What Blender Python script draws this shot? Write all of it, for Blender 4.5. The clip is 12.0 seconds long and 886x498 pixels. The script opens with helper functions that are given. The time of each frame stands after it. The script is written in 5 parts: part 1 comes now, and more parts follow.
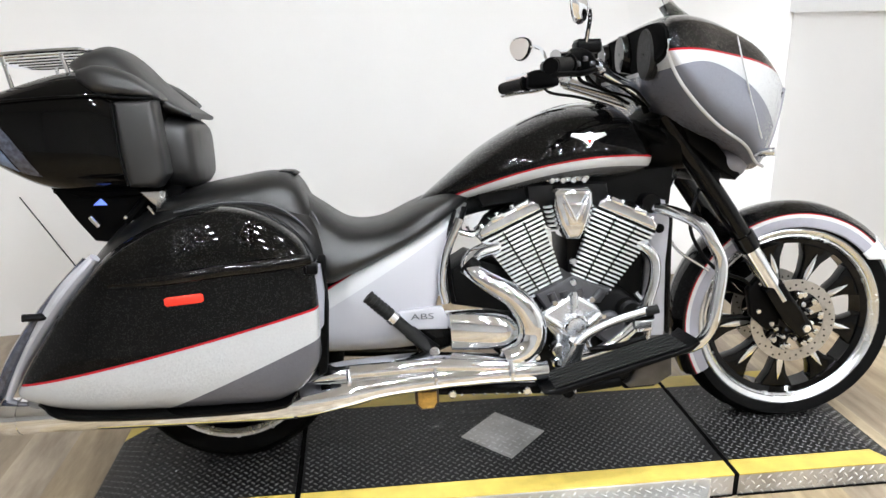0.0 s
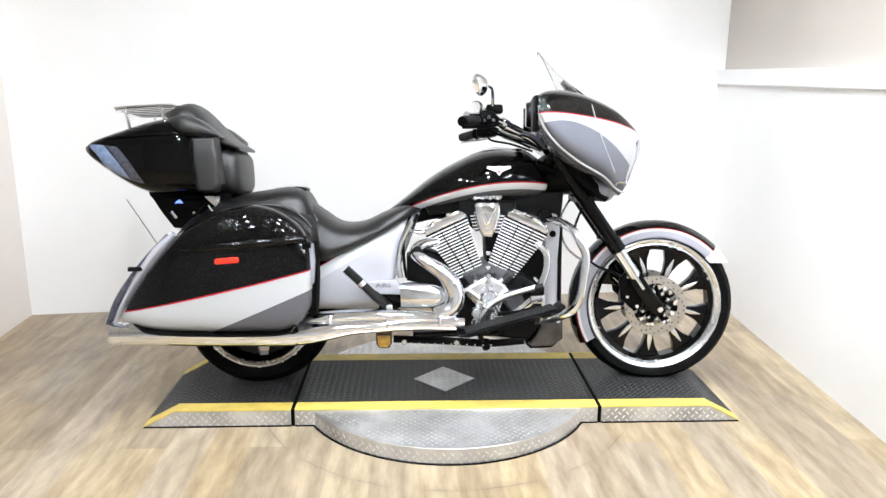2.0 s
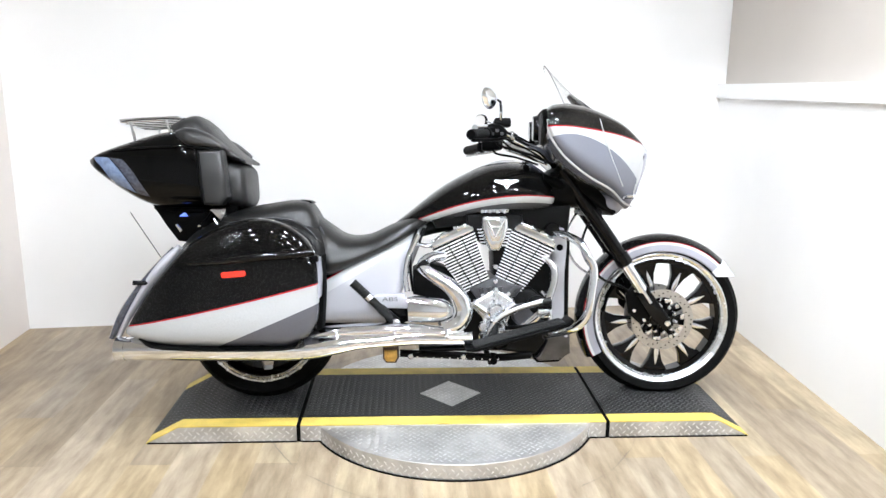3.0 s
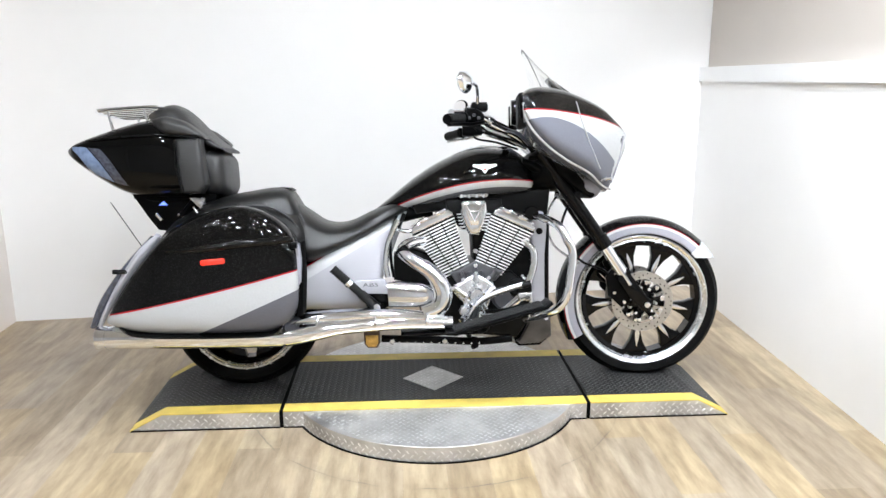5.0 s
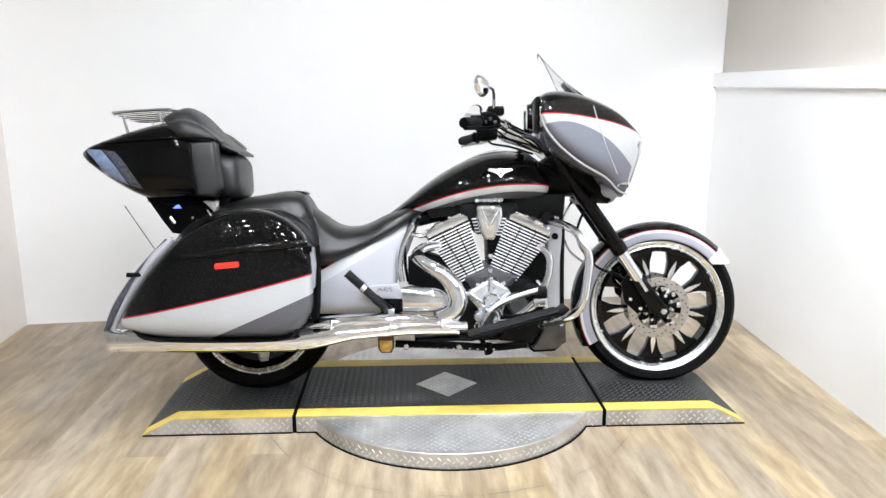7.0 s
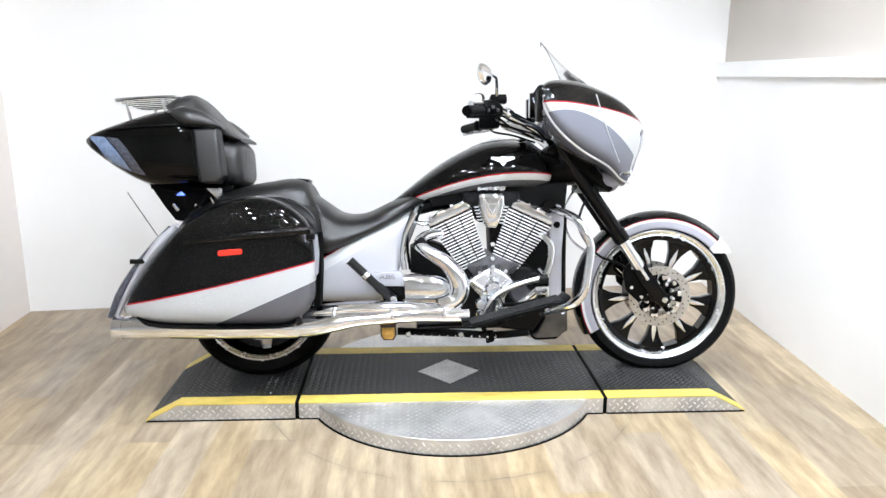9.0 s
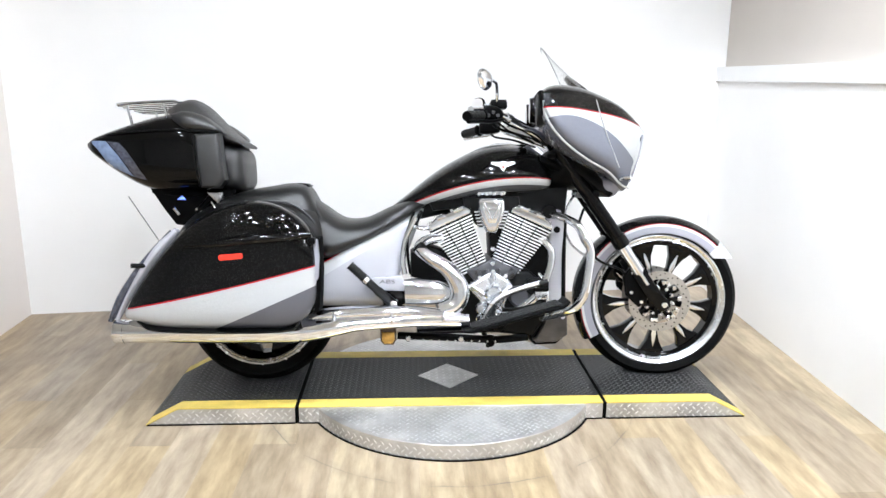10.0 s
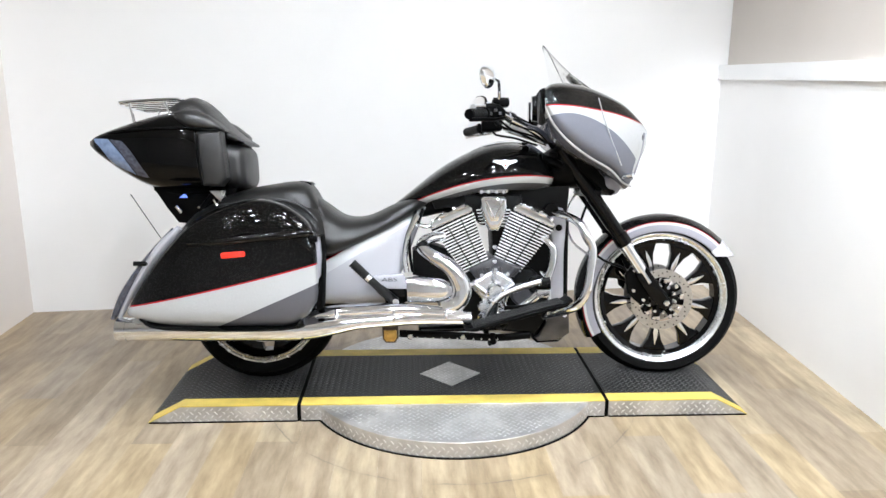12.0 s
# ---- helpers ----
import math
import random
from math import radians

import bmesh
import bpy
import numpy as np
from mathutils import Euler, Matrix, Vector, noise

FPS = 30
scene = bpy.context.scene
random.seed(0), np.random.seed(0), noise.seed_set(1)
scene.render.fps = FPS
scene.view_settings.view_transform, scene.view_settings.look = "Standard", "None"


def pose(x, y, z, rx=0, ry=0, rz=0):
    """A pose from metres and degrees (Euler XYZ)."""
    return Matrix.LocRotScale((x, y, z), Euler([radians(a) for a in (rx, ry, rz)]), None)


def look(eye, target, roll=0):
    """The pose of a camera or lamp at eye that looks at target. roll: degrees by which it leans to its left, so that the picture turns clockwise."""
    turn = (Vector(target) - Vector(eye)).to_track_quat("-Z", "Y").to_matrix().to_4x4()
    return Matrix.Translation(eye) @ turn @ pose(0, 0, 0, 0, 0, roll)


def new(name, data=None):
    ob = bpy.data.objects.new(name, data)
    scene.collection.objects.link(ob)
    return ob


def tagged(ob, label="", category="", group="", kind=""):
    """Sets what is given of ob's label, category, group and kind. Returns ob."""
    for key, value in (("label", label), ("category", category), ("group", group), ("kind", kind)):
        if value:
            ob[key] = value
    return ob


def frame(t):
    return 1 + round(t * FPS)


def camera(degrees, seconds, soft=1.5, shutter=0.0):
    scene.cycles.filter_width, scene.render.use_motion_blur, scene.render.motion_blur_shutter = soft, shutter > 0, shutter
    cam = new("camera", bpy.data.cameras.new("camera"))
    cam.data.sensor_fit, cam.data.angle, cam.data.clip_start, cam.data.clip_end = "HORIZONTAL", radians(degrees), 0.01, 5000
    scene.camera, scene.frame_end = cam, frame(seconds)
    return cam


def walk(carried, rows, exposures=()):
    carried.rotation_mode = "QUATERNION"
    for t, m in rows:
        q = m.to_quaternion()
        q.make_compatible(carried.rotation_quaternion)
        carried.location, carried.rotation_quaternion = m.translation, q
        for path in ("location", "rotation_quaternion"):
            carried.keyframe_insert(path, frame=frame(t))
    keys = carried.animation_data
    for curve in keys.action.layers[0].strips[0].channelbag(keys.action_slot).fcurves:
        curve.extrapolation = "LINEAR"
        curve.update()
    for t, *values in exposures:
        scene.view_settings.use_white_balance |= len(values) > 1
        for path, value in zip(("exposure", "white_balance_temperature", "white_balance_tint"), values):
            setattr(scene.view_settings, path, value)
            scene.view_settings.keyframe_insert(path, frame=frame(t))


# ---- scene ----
cam = camera(62.0, 12.0)
PATH = [
    (0, (-0.482, -2.051, 1.292), (-0.262, -0.154, 0.698), -0.5),
    (0.5, (-0.417, -2.421, 1.313), (-0.299, -0.474, 0.873), 0.4),
    (1, (-0.383, -2.731, 1.326), (-0.279, -0.783, 0.882), 0.6),
    (1.5, (-0.267, -2.973, 1.331), (-0.265, -1.02, 0.903), 3.1),
    (2, (-0.204, -3.067, 1.349), (-0.125, -1.122, 0.892), 0.4),
    (2.5, (-0.222, -3.069, 1.335), (-0.13, -1.113, 0.928), 0.4),
    (3, (-0.266, -3.048, 1.348), (-0.164, -1.096, 0.925), 0.6),
    (3.2, (-0.299, -3.036, 1.356), (-0.18, -1.079, 0.961), 0.2),
    (4.8, (-0.186, -3.065, 1.334), (-0.074, -1.121, 0.878), 0.2),
    (5, (-0.199, -3.069, 1.329), (-0.088, -1.123, 0.881), -0.2),
    (5.5, (-0.214, -3.062, 1.322), (-0.106, -1.113, 0.884), -0.2),
    (6, (-0.221, -3.051, 1.315), (-0.122, -1.104, 0.871), -0.4),
    (6.5, (-0.227, -3.04, 1.33), (-0.131, -1.092, 0.885), -0.1),
    (7, (-0.232, -3.047, 1.316), (-0.138, -1.096, 0.886), 0.0),
    (9, (-0.242, -3.058, 1.311), (-0.148, -1.113, 0.854), 0.2),
    (9.5, (-0.231, -3.061, 1.318), (-0.143, -1.114, 0.871), 0.2),
    (10, (-0.238, -3.061, 1.323), (-0.147, -1.114, 0.871), 0.3),
    (10.5, (-0.243, -3.06, 1.312), (-0.15, -1.114, 0.861), 0.4),
    (11, (-0.241, -3.063, 1.305), (-0.149, -1.115, 0.861), 0.1),
    (11.5, (-0.235, -3.066, 1.305), (-0.15, -1.118, 0.862), 0.1),
    (12, (-0.242, -3.062, 1.32), (-0.154, -1.116, 0.865), 0.3),
]
EXPOSURES = [(0.0, 0.07, 6500, 10), (0.5, 0.19, 6500, 10), (1.5, 0.36, 6400, 10), (3.2, 0.38, 6250, 10), (4.8, 0.25, 6300, 10), (5.0, 0.21, 6300, 10), (7.2, 0.23, 6300, 10), (8.8, 0.38, 6200, 10), (10.0, 0.36, 6200, 10), (11.0, 0.3, 6250, 10), (12.0, 0.19, 6300, 10)]
walk(cam, [(t, look(eye, target, roll)) for t, eye, target, roll in PATH], EXPOSURES)

# ---- world and light ----
world = bpy.data.worlds.new("world")
scene.world = world
world.use_nodes = True
world.node_tree.nodes["Background"].inputs["Color"].default_value = (0.9, 0.95, 1.0, 1)
world.node_tree.nodes["Background"].inputs["Strength"].default_value = 0.05
LAMP_POWER = 600.0


# ---- materials ----
def shader(name, colour, rough=0.5, metal=0.0, coat=0.0, spread=0.08, scale=6.0, bump=0.0, bump_scale=200.0, spec=0.5, stain=0.0):
    """A Principled material with colour drift at two scales, uneven gloss and fine relief."""
    m = bpy.data.materials.new(name)
    m.use_nodes = True
    nt = m.node_tree
    N, L = nt.nodes, nt.links
    b = N["Principled BSDF"]
    pos = N.new("ShaderNodeNewGeometry")
    big, fine = N.new("ShaderNodeTexNoise"), N.new("ShaderNodeTexNoise")
    big.inputs["Scale"].default_value, fine.inputs["Scale"].default_value = scale, bump_scale
    big.inputs["Detail"].default_value = 5
    L.new(pos.outputs["Position"], big.inputs["Vector"])
    L.new(pos.outputs["Position"], fine.inputs["Vector"])
    ramp = N.new("ShaderNodeValToRGB")
    ramp.color_ramp.elements[0].position, ramp.color_ramp.elements[1].position = 0.3, 0.7
    lo = [max(0, c * (1 - spread - stain)) for c in colour]
    hi = [min(1, c * (1 + spread)) for c in colour]
    ramp.color_ramp.elements[0].color, ramp.color_ramp.elements[1].color = (*lo, 1), (*hi, 1)
    L.new(big.outputs["Fac"], ramp.inputs["Fac"])
    L.new(ramp.outputs["Color"], b.inputs["Base Color"])
    rr = N.new("ShaderNodeMapRange")
    rr.inputs["To Min"].default_value, rr.inputs["To Max"].default_value = max(0.02, rough * 0.8), min(1, rough * 1.2)
    L.new(big.outputs["Fac"], rr.inputs["Value"])
    L.new(rr.outputs["Result"], b.inputs["Roughness"])
    b.inputs["Metallic"].default_value = metal
    b.inputs["Coat Weight"].default_value = coat
    b.inputs["Coat Roughness"].default_value = 0.03
    b.inputs["Specular IOR Level"].default_value = spec
    if bump:
        bn = N.new("ShaderNodeBump")
        bn.inputs["Strength"].default_value, bn.inputs["Distance"].default_value = bump, 0.002
        L.new(fine.outputs["Fac"], bn.inputs["Height"])
        L.new(bn.outputs["Normal"], b.inputs["Normal"])
    return m


def painted(name, base, bands, radial=None, flake=True):
    """Clear-coated paint. bands: (a, b, c, colour): below z = a + b x + c x^2 the colour takes over, from the top down.
    radial: (x, z) of a centre; then the bands are (r, colour): inside r metres of it."""
    m = bpy.data.materials.new(name)
    m.use_nodes = True
    nt = m.node_tree
    N, L = nt.nodes, nt.links
    bs = N["Principled BSDF"]
    pos, sep = N.new("ShaderNodeTexCoord"), N.new("ShaderNodeSeparateXYZ")
    L.new(pos.outputs["Object"], sep.inputs["Vector"])

    def calc(op, p, q, clamp=False):
        n = N.new("ShaderNodeMath")
        n.operation, n.use_clamp = op, clamp
        for k, v in enumerate((p, q)):
            if isinstance(v, (int, float)):
                n.inputs[k].default_value = v
            else:
                L.new(v, n.inputs[k])
        return n.outputs[0]

    def mixed(fac, p, q):
        n = N.new("ShaderNodeMix")
        n.data_type = "RGBA"
        L.new(fac, n.inputs["Factor"])
        for key, v in (("A", p), ("B", q)):
            sock = [s for s in n.inputs if s.name == key and s.type == "RGBA"][0]
            if isinstance(v, tuple):
                sock.default_value = (*v, 1)
            else:
                L.new(v, sock)
        return [s for s in n.outputs if s.type == "RGBA"][0]

    vor = N.new("ShaderNodeTexVoronoi")
    vor.inputs["Scale"].default_value = 420.0
    L.new(pos.outputs["Object"], vor.inputs["Vector"])
    spot = N.new("ShaderNodeSeparateColor")
    L.new(vor.outputs["Color"], spot.inputs["Color"])
    colour = base
    if flake:
        geo, off, aim, unit = N.new("ShaderNodeNewGeometry"), N.new("ShaderNodeVectorMath"), N.new("ShaderNodeVectorMath"), N.new("ShaderNodeVectorMath")
        off.operation, aim.operation, unit.operation = "SUBTRACT", "MULTIPLY_ADD", "NORMALIZE"
        L.new(vor.outputs["Color"], off.inputs[0])
        off.inputs[1].default_value = (0.5, 0.5, 0.5)
        L.new(off.outputs[0], aim.inputs[0])
        aim.inputs[1].default_value = (0.16, 0.16, 0.16)
        L.new(geo.outputs["Normal"], aim.inputs[2])
        L.new(aim.outputs[0], unit.inputs[0])
        L.new(unit.outputs[0], bs.inputs["Normal"])
        L.new(calc("MULTIPLY", calc("GREATER_THAN", spot.outputs[0], 0.82), 0.30), bs.inputs["Specular IOR Level"])
    x, z = sep.outputs["X"], sep.outputs["Z"]
    if radial:
        dx, dz = calc("SUBTRACT", x, radial[0]), calc("SUBTRACT", z, radial[1])
        r = calc("SQRT", calc("ADD", calc("MULTIPLY", dx, dx), calc("MULTIPLY", dz, dz)), 0.0)
        for lim, c in bands:
            colour = mixed(calc("MULTIPLY", calc("SUBTRACT", lim, r), 3000.0, True), colour, c)
    else:
        for a, b1, c2, c in bands:
            line = calc("ADD", a, calc("ADD", calc("MULTIPLY", x, b1), calc("MULTIPLY", calc("MULTIPLY", x, x), c2)))
            colour = mixed(calc("MULTIPLY", calc("SUBTRACT", line, z), 3000.0, True), colour, c)
    if isinstance(colour, tuple):
        bs.inputs["Base Color"].default_value = (*colour, 1)
    else:
        L.new(colour, bs.inputs["Base Color"])
    bs.inputs["Roughness"].default_value = 0.12 if flake else 0.35
    if not flake:
        bs.inputs["Specular IOR Level"].default_value = 0.0
    bs.inputs["Metallic"].default_value = 0.0
    bs.inputs["Coat Weight"].default_value = 1.0
    bs.inputs["Coat Roughness"].default_value = 0.02
    bs.inputs["Coat IOR"].default_value = 1.31
    wave = N.new("ShaderNodeTexNoise")
    wave.inputs["Scale"].default_value = 260.0
    L.new(pos.outputs["Object"], wave.inputs["Vector"])
    bn = N.new("ShaderNodeBump")
    bn.inputs["Strength"].default_value, bn.inputs["Distance"].default_value = 0.03, 0.001
    L.new(wave.outputs["Fac"], bn.inputs["Height"])
    L.new(bn.outputs["Normal"], bs.inputs["Coat Normal"])
    return m


BLACK, WHITE, GREY, RED = (0.0025, 0.0025, 0.0025), (0.50, 0.51, 0.52), (0.28, 0.28, 0.32), (0.33, 0.010, 0.018)
DARKGREY = (0.085, 0.086, 0.09)
FAIRGREY = (0.165, 0.172, 0.205)
# BAGGREY is darkened for the dark surroundings the bag's underturn reflects
BAGGREY, SIDEGREY = (0.10, 0.10, 0.113), (0.40, 0.40, 0.43)
M = {
    "wall": shader("wall_paint", (0.86, 0.85, 0.84), 0.55, spread=0.02, scale=2, bump=0.15, bump_scale=300),
    "warm": shader("warm_white_wall_paint", (0.86, 0.80, 0.76), 0.55, spread=0.02, scale=2, bump=0.15, bump_scale=300),
    "upper": shader("upper_wall_paint", (0.55, 0.505, 0.46), 0.6, spread=0.03, scale=2, bump=0.15, bump_scale=300),
    # darker than the walls, to limit ceiling bounce and its reflection in chrome
    "ceiling": shader("ceiling_bounce_grey", (0.58, 0.58, 0.575), 0.8, spread=0.03, scale=3),
    # tone chosen for what the chrome and black paint reflect
    "hall": shader("hall_bounce_tone", (0.60, 0.595, 0.59), 0.7, spread=0.05, scale=2),
    "trim": shader("white_trim", (0.85, 0.85, 0.85), 0.35, spread=0.02, scale=4),
    "base": shader("subfloor_dark", (0.05, 0.045, 0.04), 0.9),
    "chrome": shader("chrome", (0.90, 0.93, 0.975), 0.06, 1.0, spread=0.03, scale=20),
    "satin": shader("satin_alloy", (0.80, 0.82, 0.85), 0.26, 1.0, spread=0.06, scale=30, bump=0.1, bump_scale=500),
    "fin": shader("machined_fin_edges", (0.86, 0.87, 0.89), 0.34, 0.6, spread=0.06, scale=40),
    "fin_dark": shader("black_engine_paint", (0.003, 0.003, 0.003), 0.45, spec=0.12, spread=0.2, scale=30, bump=0.2, bump_scale=500),
    "case": shader("grey_engine_case", (0.05, 0.05, 0.055), 0.45, 0.3, spread=0.15, scale=25, bump=0.3, bump_scale=400),
    "plastic": shader("black_plastic", (0.002, 0.002, 0.0022), 0.36, spec=0.07, spread=0.2, scale=20, bump=0.2, bump_scale=700),
    "gloss": shader("black_gloss_plastic", (0.002, 0.002, 0.002), 0.05, spec=0.2, spread=0.1, scale=10),
    "vinyl": shader("black_seat_vinyl", (0.0045, 0.0045, 0.0045), 0.36, spec=0.5, spread=0.12, scale=22, bump=0.2, bump_scale=900),
    # seat vinyl again, lightened for the sheen on the trunk pads
    "pad": shader("lit_pad_vinyl", (0.009, 0.009, 0.0093), 0.42, spec=0.7, spread=0.15, scale=22, bump=0.25, bump_scale=700),
    "rubber": shader("tyre_rubber", (0.003, 0.003, 0.003), 0.65, spec=0.06, spread=0.25, scale=30, bump=0.4, bump_scale=600),
    "cavity": shader("matt_black_lining", (0.002, 0.002, 0.002), 0.8, spec=0.05),
    "grip": shader("grip_rubber", (0.006, 0.006, 0.006), 0.6, spec=0.3, bump=0.6, bump_scale=900),
    "disc": shader("brake_disc_steel", (0.57, 0.56, 0.545), 0.32, 1.0, spread=0.1, scale=60, bump=0.2, bump_scale=900),
    "mirror": shader("mirror_glass", (0.9, 0.9, 0.9), 0.02, 1.0, spread=0.01),
    "redlens": shader("red_reflector", (0.75, 0.03, 0.015), 0.2, coat=0.6, spread=0.05, scale=60, bump=0.4, bump_scale=800),
    "amber": shader("brass_fitting", (0.58, 0.36, 0.10), 0.3, 0.8, spread=0.3, scale=60),
    "bluelens": shader("blue_grey_lens", (0.16, 0.22, 0.36), 0.12, coat=1.0, spread=0.25, scale=50, bump=0.5, bump_scale=350),
    "smoke": shader("smoked_lens", (0.05, 0.056, 0.08), 0.2, coat=0.7, spread=0.5, scale=90, bump=0.6, bump_scale=260),
    "skid": shader("worn_skid_plate", (0.075, 0.069, 0.065), 0.36, 0.4, spread=0.3, scale=18, bump=0.3, bump_scale=200),
    "brown": shader("brown_exhaust_hanger", (0.07, 0.042, 0.024), 0.4),
    "mat": shader("black_rubber_mat", (0.006, 0.006, 0.0062), 0.45, spec=0.32, spread=0.3, scale=8, bump=0.4, bump_scale=300),
    # lug colour lifted above the mat's to carry their gloss highlights
    "matbar": shader("lit_mat_tread", (0.065, 0.065, 0.066), 0.32, spec=0.8, spread=0.3, scale=8),
    "yellow": shader("yellow_safety_strip", (0.72, 0.55, 0.12), 0.55, spread=0.08, scale=14, bump=0.4, bump_scale=250, stain=0.12),
    "plate": shader("diamond_plate_aluminium", (0.60, 0.59, 0.58), 0.48, 0.85, spread=0.28, scale=7, bump=0.2, bump_scale=300),
    "platebar": shader("diamond_plate_lugs", (0.74, 0.74, 0.74), 0.42, 0.85, spread=0.22, scale=9),
    "silver": painted("silver_paint", GREY, (), flake=False),
    "sidegrey": painted("light_grey_paint", SIDEGREY, (), flake=False),
    "whitepaint": painted("white_paint", WHITE, (), flake=False),
    "blackpaint": painted("black_flake_paint", BLACK, ()),
}


def clear_glass(name, tint, rough=0.01):
    m = bpy.data.materials.new(name)
    m.use_nodes = True
    b = m.node_tree.nodes["Principled BSDF"]
    b.inputs["Base Color"].default_value = (*tint, 1)
    b.inputs["Roughness"].default_value = rough
    b.inputs["Transmission Weight"].default_value = 1.0
    b.inputs["IOR"].default_value = 1.2
    return m


def glow(name, colour, strength):
    m = bpy.data.materials.new(name)
    m.use_nodes = True
    b = m.node_tree.nodes["Principled BSDF"]
    b.inputs["Base Color"].default_value = (*colour, 1)
    b.inputs["Emission Color"].default_value = (*colour, 1)
    b.inputs["Emission Strength"].default_value = strength
    return m


M["glass"] = clear_glass("clear_acrylic", (0.985, 0.99, 0.99))
M["lamp"] = glow("lamp_face", (0.91, 0.955, 1.0), LAMP_POWER)
# emission gives the blue reflector the brightness it would catch
M["blueglow"] = glow("blue_marker", (0.15, 0.25, 1.0), 0.9)


def planks_material():
    m = shader("laminate_planks", (0.42, 0.31, 0.2), 0.34, spread=0.1, scale=3, bump=0.15, bump_scale=80)
    nt = m.node_tree
    N, L = nt.nodes, nt.links
    b = N["Principled BSDF"]
    pos = N.new("ShaderNodeNewGeometry")
    mapping = N.new("ShaderNodeMapping")
    mapping.inputs["Scale"].default_value = (15, 2.6, 1)
    L.new(pos.outputs["Position"], mapping.inputs["Vector"])
    grain = N.new("ShaderNodeTexNoise")
    grain.inputs["Scale"].default_value, grain.inputs["Detail"].default_value = 1.3, 10
    grain.inputs["Roughness"].default_value = 0.62
    L.new(mapping.outputs["Vector"], grain.inputs["Vector"])
    info = N.new("ShaderNodeObjectInfo")
    total = N.new("ShaderNodeMath")
    total.operation = "ADD"
    L.new(info.outputs["Random"], total.inputs[0])
    L.new(pos.outputs["Random Per Island"], total.inputs[1])
    frac = N.new("ShaderNodeMath")
    frac.operation = "FRACT"
    L.new(total.outputs[0], frac.inputs[0])
    tone = N.new("ShaderNodeValToRGB")
    el = tone.color_ramp.elements
    el[0].color, el[1].color = (0.265, 0.205, 0.137, 1), (0.45, 0.367, 0.248, 1)
    for p, c in ((0.2, (0.40, 0.33, 0.25, 1)), (0.4, (0.34, 0.265, 0.175, 1)), (0.6, (0.43, 0.335, 0.205, 1)), (0.8, (0.33, 0.275, 0.215, 1))):
        e = el.new(p)
        e.color = c
    L.new(frac.outputs[0], tone.inputs["Fac"])
    shade = N.new("ShaderNodeValToRGB")
    shade.color_ramp.elements[0].position, shade.color_ramp.elements[1].position = 0.33, 0.66
    shade.color_ramp.elements[0].color, shade.color_ramp.elements[1].color = (0.60, 0.56, 0.51, 1), (1.16, 1.15, 1.12, 1)
    L.new(grain.outputs["Fac"], shade.inputs["Fac"])
    mul = N.new("ShaderNodeMix")
    mul.data_type, mul.blend_type = "RGBA", "MULTIPLY"
    mul.inputs["Factor"].default_value = 1.0
    sk = [s for s in mul.inputs if s.type == "RGBA"]
    L.new(tone.outputs["Color"], sk[0])
    L.new(shade.outputs["Color"], sk[1])
    ring = N.new("ShaderNodeVectorMath")
    ring.operation = "DISTANCE"
    ring.inputs[1].default_value = (-0.067, -0.088, 0.0)
    L.new(pos.outputs["Position"], ring.inputs[0])
    wob = N.new("ShaderNodeTexNoise")
    wob.inputs["Scale"].default_value, wob.inputs["Detail"].default_value = 5.0, 6
    L.new(pos.outputs["Position"], wob.inputs["Vector"])

    def calc(op, p, q, clamp=False):
        n = N.new("ShaderNodeMath")
        n.operation, n.use_clamp = op, clamp
        for k, v in enumerate((p, q)):
            if isinstance(v, (int, float)):
                n.inputs[k].default_value = v
            else:
                L.new(v, n.inputs[k])
        return n.outputs[0]
    away = calc("ABSOLUTE", calc("SUBTRACT", calc("ADD", ring.outputs["Value"], calc("MULTIPLY", wob.outputs["Fac"], 0.05)), 0.795), 0.0)
    line = calc("MAXIMUM", calc("SUBTRACT", 1.0, calc("DIVIDE", away, 0.006), True), calc("MULTIPLY", calc("SUBTRACT", 1.0, calc("DIVIDE", away, 0.035), True), 0.35))
    scuff = calc("MULTIPLY", calc("MULTIPLY", line, calc("MULTIPLY", calc("SUBTRACT", wob.outputs["Fac"], 0.42), 5.0, True)), 1.0)
    worn = N.new("ShaderNodeMix")
    worn.data_type = "RGBA"
    L.new(scuff, worn.inputs["Factor"])
    wk = [s for s in worn.inputs if s.type == "RGBA"]
    L.new([s for s in mul.outputs if s.type == "RGBA"][0], wk[0])
    wk[1].default_value = (0.1, 0.085, 0.07, 1)
    L.new([s for s in worn.outputs if s.type == "RGBA"][0], b.inputs["Base Color"])
    return m


M["planks"] = planks_material()


# ---- mesh tools ----
def smooth(me, angle=35):
    me.polygons.foreach_set("use_smooth", [True] * len(me.polygons))
    me.set_sharp_from_angle(angle=radians(angle))
    return me


def part(name, bm, material, parent=None, label="", angle=35):
    """Links a bmesh as one mesh object; world coordinates; under parent where there is one."""
    me = bpy.data.meshes.new(name)
    bmesh.ops.recalc_face_normals(bm, faces=bm.faces)
    bm.to_mesh(me)
    bm.free()
    me.materials.append(material)
    smooth(me, angle)
    ob = new(name, me)
    if parent:
        hang(ob, parent)
    if label:
        ob["label"] = label
    return ob


def hang(ob, parent):
    up = parent.matrix_basis.copy()
    p = parent.parent
    if p:
        up = p.matrix_basis @ parent.matrix_parent_inverse @ up
    ob.parent = parent
    ob.matrix_parent_inverse = up.inverted()


def thing(name, at, label, category, group="", kind=""):
    ob = new(name)
    ob.empty_display_size = 0.1
    ob.matrix_basis = Matrix.Translation(at)
    return tagged(ob, label, category, group, kind)


